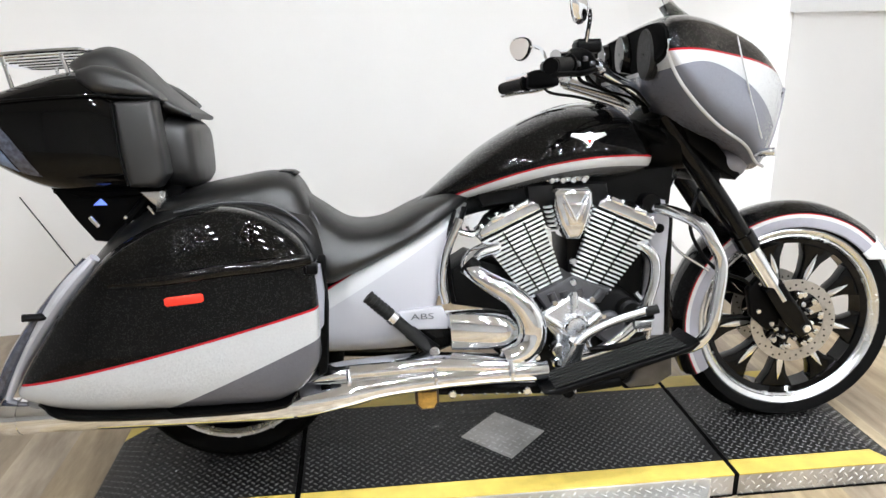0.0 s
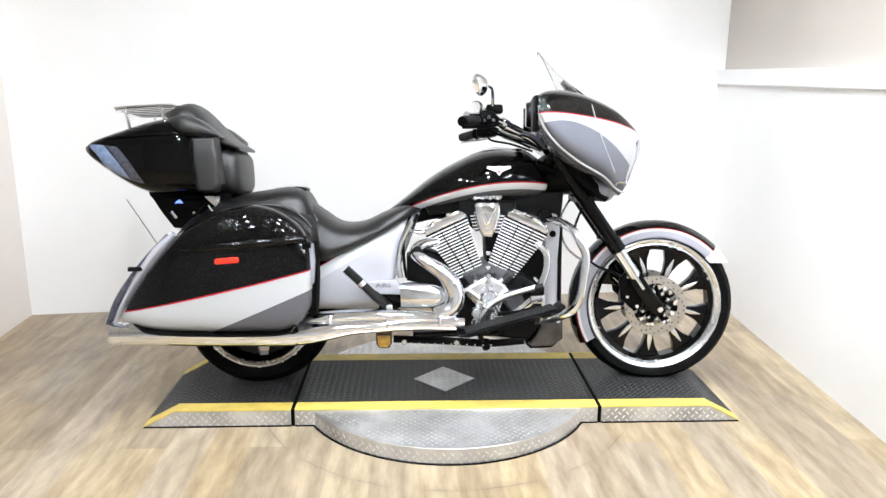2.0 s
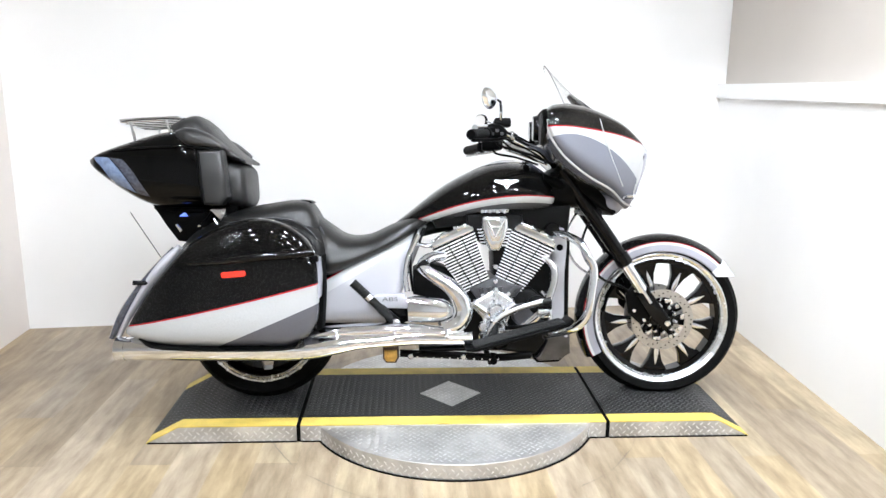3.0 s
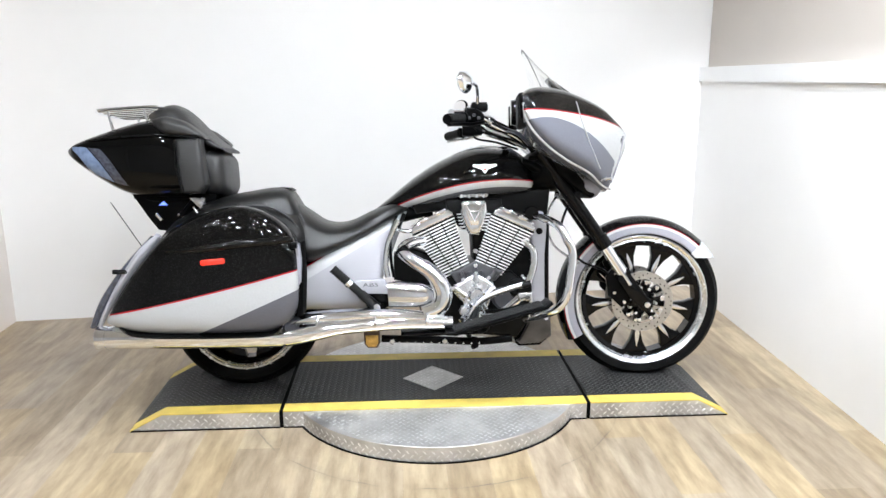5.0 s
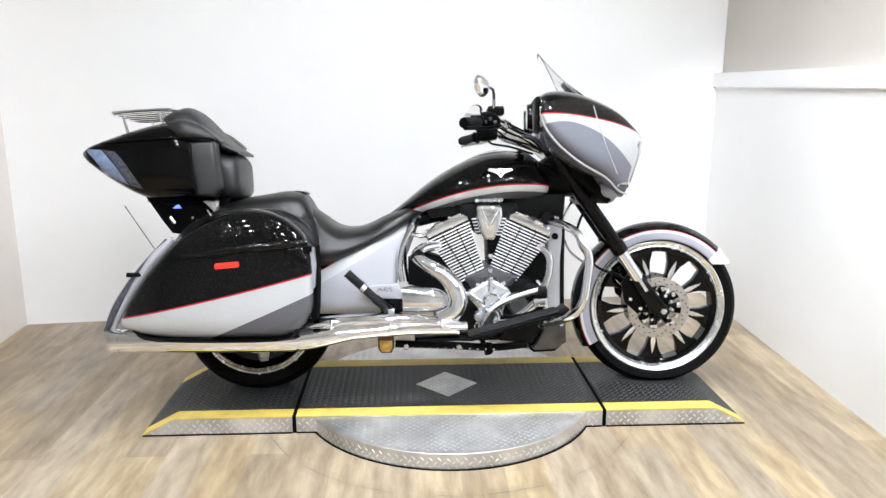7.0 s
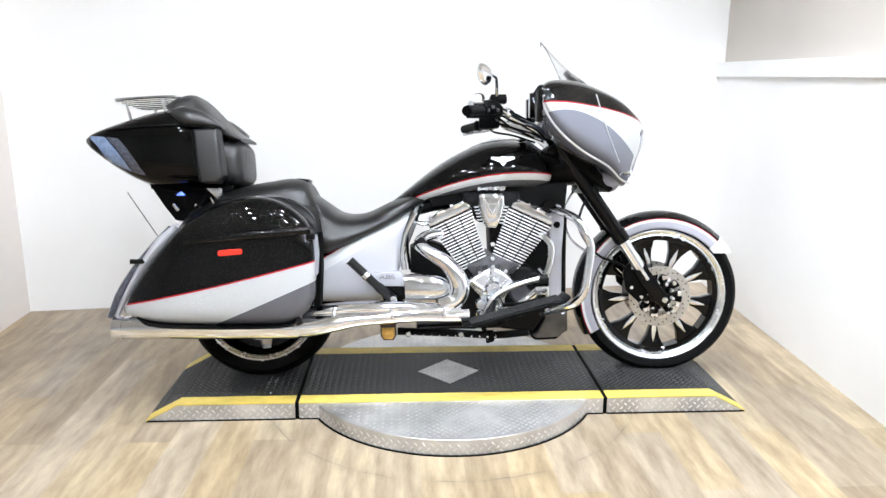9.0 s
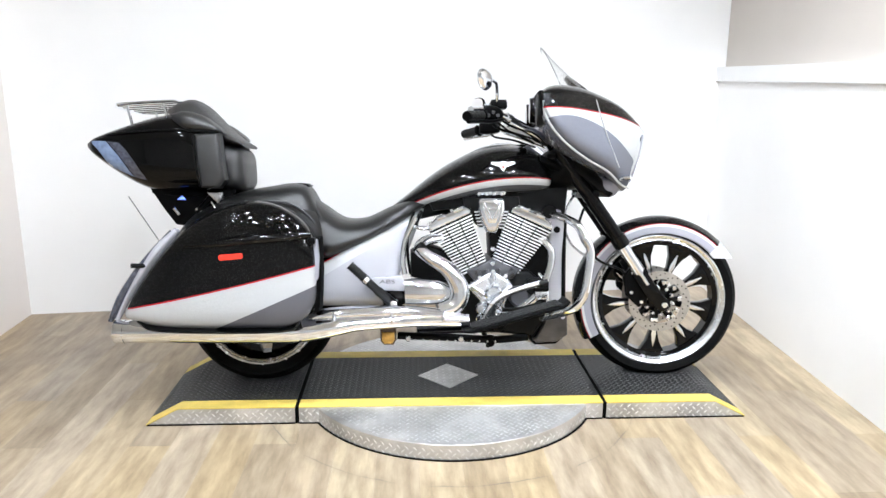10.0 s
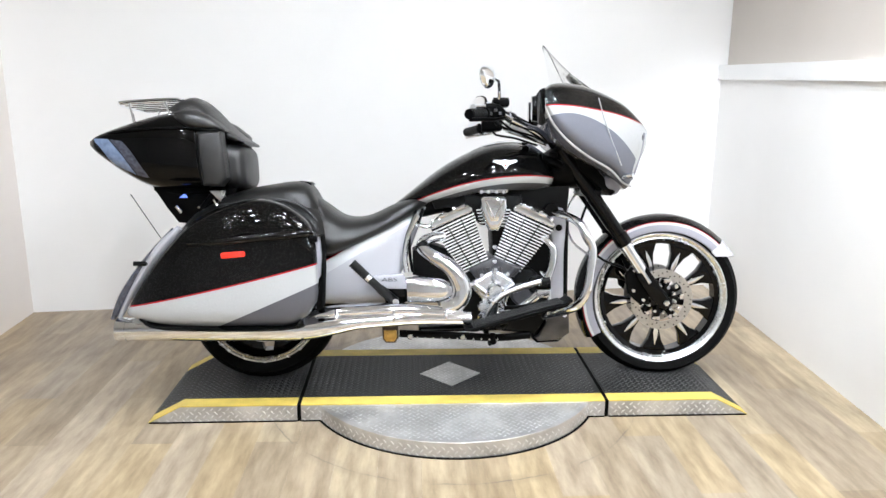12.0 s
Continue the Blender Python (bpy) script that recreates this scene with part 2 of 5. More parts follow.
def box(x0, x1, y0, y1, z0, z1, bevel=0.0, seg=2):
    bm = bmesh.new()
    bmesh.ops.create_cube(bm, size=1.0)
    for v in bm.verts:
        v.co = Vector(((x0 + x1) / 2 + v.co.x * (x1 - x0), (y0 + y1) / 2 + v.co.y * (y1 - y0), (z0 + z1) / 2 + v.co.z * (z1 - z0)))
    if bevel:
        bmesh.ops.bevel(bm, geom=bm.edges[:], offset=bevel, segments=seg, affect="EDGES", profile=0.5)
    return bm


def add(bm, other):
    me = bpy.data.meshes.new("tmp")
    other.to_mesh(me)
    other.free()
    bm.from_mesh(me)
    bpy.data.meshes.remove(me)
    return bm


def moved(bm, m):
    bmesh.ops.transform(bm, matrix=m, verts=bm.verts)
    return bm


def rings(rows, caps=True):
    """Skin of rings with the same count of points."""
    bm = bmesh.new()
    vs = [[bm.verts.new(p) for p in row] for row in rows]
    n = len(vs[0])
    for a, b in zip(vs, vs[1:]):
        for k in range(n):
            bm.faces.new((a[k], a[(k + 1) % n], b[(k + 1) % n], b[k]))
    if caps:
        bm.faces.new(vs[0][::-1])
        bm.faces.new(vs[-1])
    return bm


def curve(points, steps=6):
    """Catmull-Rom through points of any size."""
    pts = [tuple(p) for p in points]
    if len(pts) < 3:
        out = []
        for i in range(steps + 1):
            f = i / steps
            out.append(tuple(a + (b - a) * f for a, b in zip(pts[0], pts[-1])))
        return out
    ext = [tuple(2 * a - b for a, b in zip(pts[0], pts[1]))] + pts + [tuple(2 * a - b for a, b in zip(pts[-1], pts[-2]))]
    out = []
    for i in range(1, len(ext) - 2):
        p0, p1, p2, p3 = ext[i - 1:i + 3]
        for s in range(steps):
            t = s / steps
            out.append(tuple(0.5 * (2 * b + (c - a) * t + (2 * a - 5 * b + 4 * c - d) * t * t + (3 * b - a - 3 * c + d) * t ** 3)
                             for a, b, c, d in zip(p0, p1, p2, p3)))
    out.append(pts[-1])
    return out


def loft(stations, n=32, steps=5, caps=True):
    """stations: xb, zb, xt, zt, half width, squareness, y centre, flare: rings between a lower and an upper point of the side view."""
    rows = []
    for xb, zb, xt, zt, hw, sq, yc, fl in curve(stations, steps):
        ring = []
        for k in range(n):
            a = 2 * math.pi * (k + 0.5) / n
            c, s = math.cos(a), math.sin(a)
            u = math.copysign(abs(c) ** (2 / sq), c)
            v = math.copysign(abs(s) ** (2 / sq), s)
            f = (v + 1) / 2
            ring.append((xb + (xt - xb) * f, yc + hw * u * (1 + fl * v), zb + (zt - zb) * f))
        rows.append(ring)
    return rings(rows, caps)


def patch(stations, i0, i1, f0, f1, side, lift, n=10, m=12, skew=0.0):
    """A thin shell over part of a loft: between two places along its stations and two heights, on one side."""
    def spot(i, f, out):
        k = min(int(i), len(stations) - 2)
        a = [p + (q - p) * (i - k) for p, q in zip(stations[k], stations[k + 1])]
        v = 2 * f - 1
        u = (1 - abs(v) ** a[5]) ** (1 / a[5])
        return (a[0] + (a[2] - a[0]) * f, a[6] + side * (a[4] * u * (1 + a[7] * v) + out), a[1] + (a[3] - a[1]) * f)
    bm = bmesh.new()
    def high(p, q):
        lo, hi = f0[0] + (f0[1] - f0[0]) * p / m, f1[0] + (f1[1] - f1[0]) * p / m
        return lo + (hi - lo) * q / n
    grid = [[[bm.verts.new(spot(i0 + (i1 - i0) * p / m + skew * (1 - q / n), high(p, q), o)) for q in range(n + 1)] for p in range(m + 1)] for o in (lift, -0.004)]
    for p in range(m):
        for q in range(n):
            for g in grid:
                bm.faces.new((g[p][q], g[p + 1][q], g[p + 1][q + 1], g[p][q + 1]))
    a, b = grid
    edge = [(p, 0) for p in range(m)] + [(m, q) for q in range(n)] + [(p, n) for p in range(m, 0, -1)] + [(0, q) for q in range(n, 0, -1)]
    for (p, q), (r, t) in zip(edge, edge[1:] + edge[:1]):
        bm.faces.new((a[p][q], a[r][t], b[r][t], b[p][q]))
    return bm


def tube(points, radius, n=14, steps=6, squash=1.0, caps=True):
    """A pipe along points (x, y, z) or (x, y, z, radius)."""
    pts = curve([(*p, radius) if len(p) == 3 else p for p in points], steps)
    rows, side = [], None
    for i, p in enumerate(pts):
        a, b = Vector(pts[max(i - 1, 0)][:3]), Vector(pts[min(i + 1, len(pts) - 1)][:3])
        d = (b - a).normalized()
        if side is None:
            side = d.cross(Vector((0, 1, 0)))
            side = side.normalized() if side.length > 0.05 else d.cross(Vector((1, 0, 0))).normalized()
        side = (side - d * side.dot(d)).normalized()
        up = d.cross(side)
        rows.append([Vector(p[:3]) + (side * math.cos(t) + up * squash * math.sin(t)) * p[3] for t in (2 * math.pi * k / n for k in range(n))])
    return rings(rows, caps)


def lathe(profile, at, n=72, close=True):
    """profile: (radius, y) turned round the y axis through at; a closed outline."""
    bm = bmesh.new()
    rows = []
    for k in range(n):
        a = 2 * math.pi * k / n
        rows.append([bm.verts.new((at[0] + r * math.cos(a), at[1] + y, at[2] + r * math.sin(a))) for r, y in profile])
    m = len(profile)
    for k in range(n):
        a, b = rows[k], rows[(k + 1) % n]
        for i in range(m if close else m - 1):
            bm.faces.new((a[i], a[(i + 1) % m], b[(i + 1) % m], b[i]))
    return bm


def disc(at, r, y0, y1, n=32, bevel=0.002):
    """A short drum along y."""
    b = min(bevel, abs(y1 - y0) / 3, r / 3)
    rows = []
    for rad, y in ((r - b, y0), (r, y0 + b), (r, y1 - b), (r - b, y1)):
        rows.append([(at[0] + rad * math.cos(2 * math.pi * k / n), y, at[2] + rad * math.sin(2 * math.pi * k / n)) for k in range(n)])
    return rings(rows)


def slab(outline, y0, y1, bevel=0.004, seg=2):
    """A flat outline of (x, z) given depth along y, with rounded edges."""
    bm = bmesh.new()
    f = bm.faces.new([bm.verts.new((x, y0, z)) for x, z in outline])
    r = bmesh.ops.extrude_face_region(bm, geom=[f])
    bmesh.ops.translate(bm, vec=(0, y1 - y0, 0), verts=[v for v in r["geom"] if isinstance(v, bmesh.types.BMVert)])
    if bevel:
        rim = [e for e in bm.edges if abs(e.verts[0].co.y - e.verts[1].co.y) < 1e-6]
        bmesh.ops.bevel(bm, geom=rim, offset=bevel, segments=seg, affect="EDGES", profile=0.5)
    return bm


def bolt(at, r, depth, towards=-1, n=6):
    """A bolt head on a face that looks along y."""
    y0, y1 = at[1], at[1] + towards * depth
    return rings([[(at[0] + q * math.cos(2 * math.pi * k / n), y, at[2] + q * math.sin(2 * math.pi * k / n)) for k in range(n)]
                  for q, y in ((r, y0), (r, y0 + (y1 - y0) * 0.7), (r * 0.75, y1))])

# ---- room ----
H = 3.1
CORNER_L, CORNER_R = (-2.390, 1.048), (1.672, 1.515)
LEFT_OUT, RIGHT_OUT = (-2.352, 0.2), (1.562, -1.2)
ROOM_BACK = -7.0


def wall(name, a, b, z0, z1, thick, material, label):
    """A wall between two plan points; thickness to the left of a to b."""
    d = Vector((b[0] - a[0], b[1] - a[1], 0)).normalized()
    nrm = Vector((-d.y, d.x, 0)) * thick
    bm = bmesh.new()
    base = [Vector((*a, z0)), Vector((*b, z0)), Vector((*b, z0)) + nrm, Vector((*a, z0)) + nrm]
    lo = [bm.verts.new(p) for p in base]
    hi = [bm.verts.new(p + Vector((0, 0, z1 - z0))) for p in base]
    bm.faces.new(lo[::-1])
    bm.faces.new(hi)
    for k in range(4):
        bm.faces.new((lo[k], lo[(k + 1) % 4], hi[(k + 1) % 4], hi[k]))
    return tagged(part(name, bm, material), label, "wall", kind="structure")


wall("wall_north", (CORNER_R[0] + 0.1545, CORNER_R[1] + 0.02), CORNER_L, 0, H, -0.12, M["wall"], "plain white painted back wall of the photo booth")
wall("wall_west", CORNER_L, LEFT_OUT, 0, H, -0.12, M["warm"], "warm off-white painted side wall of the booth")
wall("wall_east", RIGHT_OUT, CORNER_R, 0, 1.312, -0.12, M["wall"], "white painted lower side wall below a ledge")
tagged(bpy.data.objects["wall_east"], category="wall")
off = 0.035
wall("wall_east_upper", (RIGHT_OUT[0] + off, RIGHT_OUT[1]), (CORNER_R[0] + off, CORNER_R[1]), 1.397, H, -0.10, M["upper"], "beige-grey painted upper side wall above the ledge")
ledge = wall("trim_1", (RIGHT_OUT[0] - 0.02, RIGHT_OUT[1]), (CORNER_R[0] - 0.02, CORNER_R[1]), 1.312, 1.397, -0.14, M["trim"], "white painted ledge board capping the lower wall")
ledge["category"] = "trim"
# unseen hall walls, added to shape bounce and reflections on the bike
wall("wall_south", (-5, ROOM_BACK), (5, ROOM_BACK), 0, H, -0.12, M["hall"], "unseen wall behind the camera, toned for reflections")
wall("wall_southwest", (-5, LEFT_OUT[1]), (-5, ROOM_BACK), 0, H, -0.12, M["hall"], "unseen hall side wall, toned for reflections")
wall("wall_southeast", (5, ROOM_BACK), (5, RIGHT_OUT[1]), 0, H, -0.12, M["hall"], "unseen hall side wall, toned for reflections")
wall("wall_return_west", LEFT_OUT, (-5, LEFT_OUT[1]), 0, H, -0.12, M["hall"], "unseen return wall closing the hall for reflections")
wall("wall_return_east", (5, RIGHT_OUT[1]), RIGHT_OUT, 0, H, -0.12, M["hall"], "unseen return wall closing the hall for reflections")
# ceiling stays out of view; its grey sets the bounce
tagged(part("ceiling", box(-5.2, 5.2, ROOM_BACK - 0.2, 2.2, H, H + 0.1), M["ceiling"]), "plain grey ceiling, out of view, toned for bounce", "ceiling", kind="structure")
floor = tagged(part("floor", box(-5.2, 5.2, ROOM_BACK - 0.2, 2.2, -0.1, -0.004), M["base"]), "light oak laminate plank floor", "floor", kind="structure")


def ceiling_lamp(x, y):
    t = thing("ceiling_light", (x, y, H - 0.03), "round white recessed ceiling downlight, lit", "ceiling light", "ceiling lights")
    part("diffuser", moved(disc((0, 0, 0), 0.068, -0.006, 0.006), pose(x, y, H - 0.035, 90)), M["lamp"], t)
    ring = [(0.068, -0.012), (0.09, -0.012), (0.09, 0.012), (0.068, 0.012)]
    part("bezel", moved(lathe(ring, (0, 0, 0), 40), pose(x, y, H - 0.03, 90)), M["trim"], t)


for ix in range(4):
    for iy in range(4):
        if iy < 3 or 0 < ix < 3:
            ceiling_lamp(-1.6 + ix * 1.33 if iy < 3 else -0.05 + (ix - 1) * 0.8, -4.0 + iy * 1.05)

# added spot, out of view: makes the glare patch on the east wall
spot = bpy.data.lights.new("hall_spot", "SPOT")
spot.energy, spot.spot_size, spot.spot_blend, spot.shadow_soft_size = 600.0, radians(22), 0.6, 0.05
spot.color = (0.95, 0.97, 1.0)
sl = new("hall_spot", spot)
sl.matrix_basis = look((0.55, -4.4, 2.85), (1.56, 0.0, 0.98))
tagged(sl, "added spot making the glare patch on the side wall", "spotlight")
# housing and stem invented to hold the added spot
fixture = thing("ceiling_spotlight", (0.55, -4.4, H), "black can added round the glare spot, out of view", "spotlight")
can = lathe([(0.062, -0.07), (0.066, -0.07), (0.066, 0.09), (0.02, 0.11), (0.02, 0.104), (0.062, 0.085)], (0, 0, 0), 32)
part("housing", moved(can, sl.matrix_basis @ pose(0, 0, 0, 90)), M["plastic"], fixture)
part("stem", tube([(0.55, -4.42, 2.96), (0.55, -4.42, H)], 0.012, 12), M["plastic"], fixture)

# ---- turntable platform ----
ZP = 0.066
PX0, PX1, PB0, PB1 = -1.264, 1.108, -1.138, 0.982
PY0, PY1 = -0.375, 0.212
JOINTS = (-0.681, 0.536)
TT = (-0.067, -0.088)
TT_R = 0.601


def deck_z(x):
    return ZP * min(1, max(0, (x - PX0) / (PB0 - PX0)), max(0, (PX1 - x) / (PX1 - PB1)))


def strip_along(x0, x1, y0, y1, lift, thick):
    """A band on the deck that follows its ramps."""
    xs = [x for x in (x0, PB0, PB1, x1) if x0 <= x <= x1]
    rows = [[(x, y0, deck_z(x) + lift), (x, y1, deck_z(x) + lift), (x, y1, deck_z(x) + lift + thick), (x, y0, deck_z(x) + lift + thick)] for x in sorted(set(xs))]
    return rings(rows)


def lugs(spots, length, width, height):
    """Raised almond lugs: (origin, along, across, up) for each, as one mesh."""
    verts, faces = [], []
    for o, u, v, w in spots:
        k = len(verts)
        for a, b, c in ((-1, 0, 0), (-0.25, -1, 0), (0.25, -1, 0), (1, 0, 0), (0.25, 1, 0), (-0.25, 1, 0), (-0.55, 0, 1), (0.55, 0, 1)):
            verts.append(o + u * (a * length / 2) + v * (b * width / 2) + w * (c * height))
        faces += [[k + i for i in f] for f in ((0, 1, 6), (1, 2, 7, 6), (2, 3, 7), (3, 4, 7), (4, 5, 6, 7), (5, 0, 6))]
    me = bpy.data.meshes.new("lugs")
    me.from_pydata(verts, [], faces)
    me.update()
    return me


def tread_grid(x0, x1, y0, y1, pitch):
    """Centres and directions of the bars of a tread plate, woven at 45 degrees."""
    h = pitch / math.sqrt(2)
    n = int((x1 - x0 + y1 - y0) / h) + 2
    for i in range(-n, n):
        for j in range(-n, n):
            x, y = x0 + (i + j) * h, y0 + (i - j) * h
            if x0 <= x <= x1 and y0 <= y <= y1:
                yield x, y, ((0.7071, 0.7071) if (i + j) % 2 else (0.7071, -0.7071))


def lug_part(name, spots, length, width, height, material, parent, label):
    me = lugs(spots, length, width, height)
    me.materials.append(material)
    ob = new(name, me)
    hang(ob, parent)
    ob["label"], ob["kind"] = label, "stuff"
    return ob


platform = thing("motorcycle_platform", (TT[0], 0, 0), "low aluminium motorcycle turntable platform with black tread deck and yellow edges", "platform")
G = 0.008
DX, DY = -0.0735, -0.087
# black filler darkens the open joints as their depth would
for jx in JOINTS:
    part("joint_seal", box(jx - G + 0.0006, jx + G - 0.0006, PY0 + 0.001, PY1 - 0.001, 0.0006, ZP + 0.003), M["cavity"], platform, "black filler for the shade in the joint")
SECTIONS = (("ramp_section", PX0, JOINTS[0] - G, "aluminium end section sloping to the floor"),
            ("centre_section", JOINTS[0] + G, JOINTS[1] - G, "aluminium middle section over the turntable"),
            ("ramp_section", JOINTS[1] + G, PX1, "aluminium end section sloping to the floor"))
X, Y, Z = Vector((1, 0, 0)), Vector((0, 1, 0)), Vector((0, 0, 1))
for name, x0, x1, label in SECTIONS:
    xs = sorted({x0, x1, *[b for b in (PB0, PB1) if x0 < b < x1]})
    rows = [[(x, PY0, 0.0), (x, PY1, 0.0), (x, PY1, max(deck_z(x), 0.003)), (x, PY0, max(deck_z(x), 0.003))] for x in xs]
    sec = part(name, rings(rows), M["plate"], platform, label)
    part("tread_mat", strip_along(x0, x1, PY0 + 0.068, PY1 - 0.075, 0.001, 0.004), M["mat"], sec, "black rubber tread mat")
    part("yellow_strip", strip_along(x0, x1, PY0 - 0.002, PY0 + 0.067, 0.001, 0.004), M["yellow"], sec, "yellow painted safety edge")
    part("yellow_strip", strip_along(x0, x1, PY1 - 0.074, PY1 + 0.002, 0.001, 0.004), M["yellow"], sec, "yellow painted safety edge")
    spots = []
    for x, y, d in tread_grid(x0 + 0.012, x1 - 0.012, PY0 + 0.078, PY1 - 0.085, 0.0185):
        if deck_z(x) < 0.004:
            continue
        if abs(x - DX) / 0.138 + abs(y - DY) / 0.142 < 1 and "centre" in name:
            continue
        u = Vector((d[0], d[1], (deck_z(x + 0.01) - deck_z(x - 0.01)) / 0.02 * d[0])).normalized()
        spots.append((Vector((x, y, deck_z(x) + 0.005)), u, u.cross(Z).normalized(), Z))
    part("floor_seal", box(x0 + (0.0 if x0 > PX0 else 0.004), x1 - (0.0 if x1 < PX1 else 0.004), PY0 - 0.004, PY0 + 0.004, 0.0004, 0.005), M["rubber"], sec, "dark seam along the floor")
    lug_part("tread_lug", spots, 0.017, 0.0062, 0.0022, M["matbar"], sec, "raised black rubber tread pattern")
    spots = []
    for x, z, d in tread_grid(x0 + 0.012, x1 - 0.012, 0.008, ZP - 0.008, 0.022):
        if z + 0.010 > deck_z(x) or ("centre" in name and abs(x - TT[0]) < 0.52):
            continue
        u = Vector((d[0], 0, d[1]))
        spots.append((Vector((x, PY0, z)), u, u.cross(Y).normalized(), -Y))
    lug_part("skirt_lug", spots, 0.021, 0.0058, 0.0018, M["platebar"], sec, "raised bars of the diamond plate skirt")
bm = bmesh.new()
top = [(DX - 0.13, DY), (DX, DY - 0.133), (DX + 0.13, DY), (DX, DY + 0.133)]
add(bm, rings([[(x, y, ZP + z) for x, y in top] for z in (0.003, 0.0075)]))
inlay = part("diamond_inlay", bm, M["plate"], platform, "bare aluminium diamond-shaped inlay")

spots = []
for x, y, d in tread_grid(DX - 0.13, DX + 0.13, DY - 0.14, DY + 0.14, 0.022):
    if abs(x - DX) / 0.13 + abs(y - DY) / 0.133 < 0.88:
        u = Vector((d[0], d[1], 0))
        spots.append((Vector((x, y, ZP + 0.0075)), u, u.cross(Z), Z))
lug_part("inlay_lug", spots, 0.019, 0.0055, 0.0016, M["platebar"], inlay, "raised bars of the inlay")

turn = thing("turntable_disc", (TT[0], TT[1], 0), "round aluminium diamond plate turntable disc under the platform", "turntable")
bm = rings([[(TT[0] + r * math.cos(2 * math.pi * k / 96), TT[1] + r * math.sin(2 * math.pi * k / 96), z) for k in range(96)]
            for r, z in ((TT_R, 0.0), (TT_R, ZP - 0.0055), (TT_R - 0.0015, ZP - 0.004))])
part("disc_plate", bm, M["plate"], turn)
spots = []
for x, y, d in tread_grid(TT[0] - TT_R, TT[0] + TT_R, TT[1] - TT_R, TT[1] + TT_R, 0.022):
    if math.hypot(x - TT[0], y - TT[1]) > TT_R - 0.016 or PY0 - 0.008 < y < PY1 + 0.008:
        continue
    u = Vector((d[0], d[1], 0))
    spots.append((Vector((x, y, ZP - 0.004)), u, u.cross(Z), Z))
lug_part("top_lug", spots, 0.021, 0.0058, 0.0018, M["platebar"], turn, "raised bars of the diamond plate")
spots = []
for q, z, d in tread_grid(0, 2 * math.pi * TT_R, 0.008, ZP - 0.014, 0.022):
    a = q / TT_R
    w = Vector((math.cos(a), math.sin(a), 0))
    u = Z.cross(w) * d[0] + Z * d[1]
    spots.append((Vector((TT[0], TT[1], z)) + w * TT_R, u, u.cross(w).normalized(), w))
lug_part("rim_lug", spots, 0.021, 0.0058, 0.0018, M["platebar"], turn, "raised bars of the diamond plate rim")
bm = lathe([(TT_R - 0.01, 0.0005), (TT_R + 0.007, 0.0005), (TT_R + 0.007, 0.004), (TT_R - 0.01, 0.004)], (0, 0, 0), 96)
part("rubber_seal", moved(bm, pose(TT[0], TT[1], 0, 90)), M["rubber"], turn, "black rubber seal along the floor")

# ---- motorcycle ----
ZT = ZP + 0.007
bike = thing("motorcycle", (0, 0, ZT), "black, white and grey touring motorcycle with chrome engine and top trunk", "motorcycle")
FW, RW = (0.842, 0.0, 0.417), (-0.852, 0.0, 0.399)
GROUND = 0.0815
FR, RR = FW[2] - GROUND + 0.006, RW[2] - GROUND


def tyre(at, r_out, r_in, half):
    prof = [(r_in, -half * 0.8), (r_in + 0.012, -half * 0.92), ((r_in + r_out) / 2, -half), (r_out - 0.025, -half * 0.86), (r_out - 0.008, -half * 0.5),
            (r_out, 0), (r_out - 0.008, half * 0.5), (r_out - 0.025, half * 0.86), ((r_in + r_out) / 2, half), (r_in + 0.012, half * 0.92), (r_in, half * 0.8)]
    return lathe(prof, at, 96)


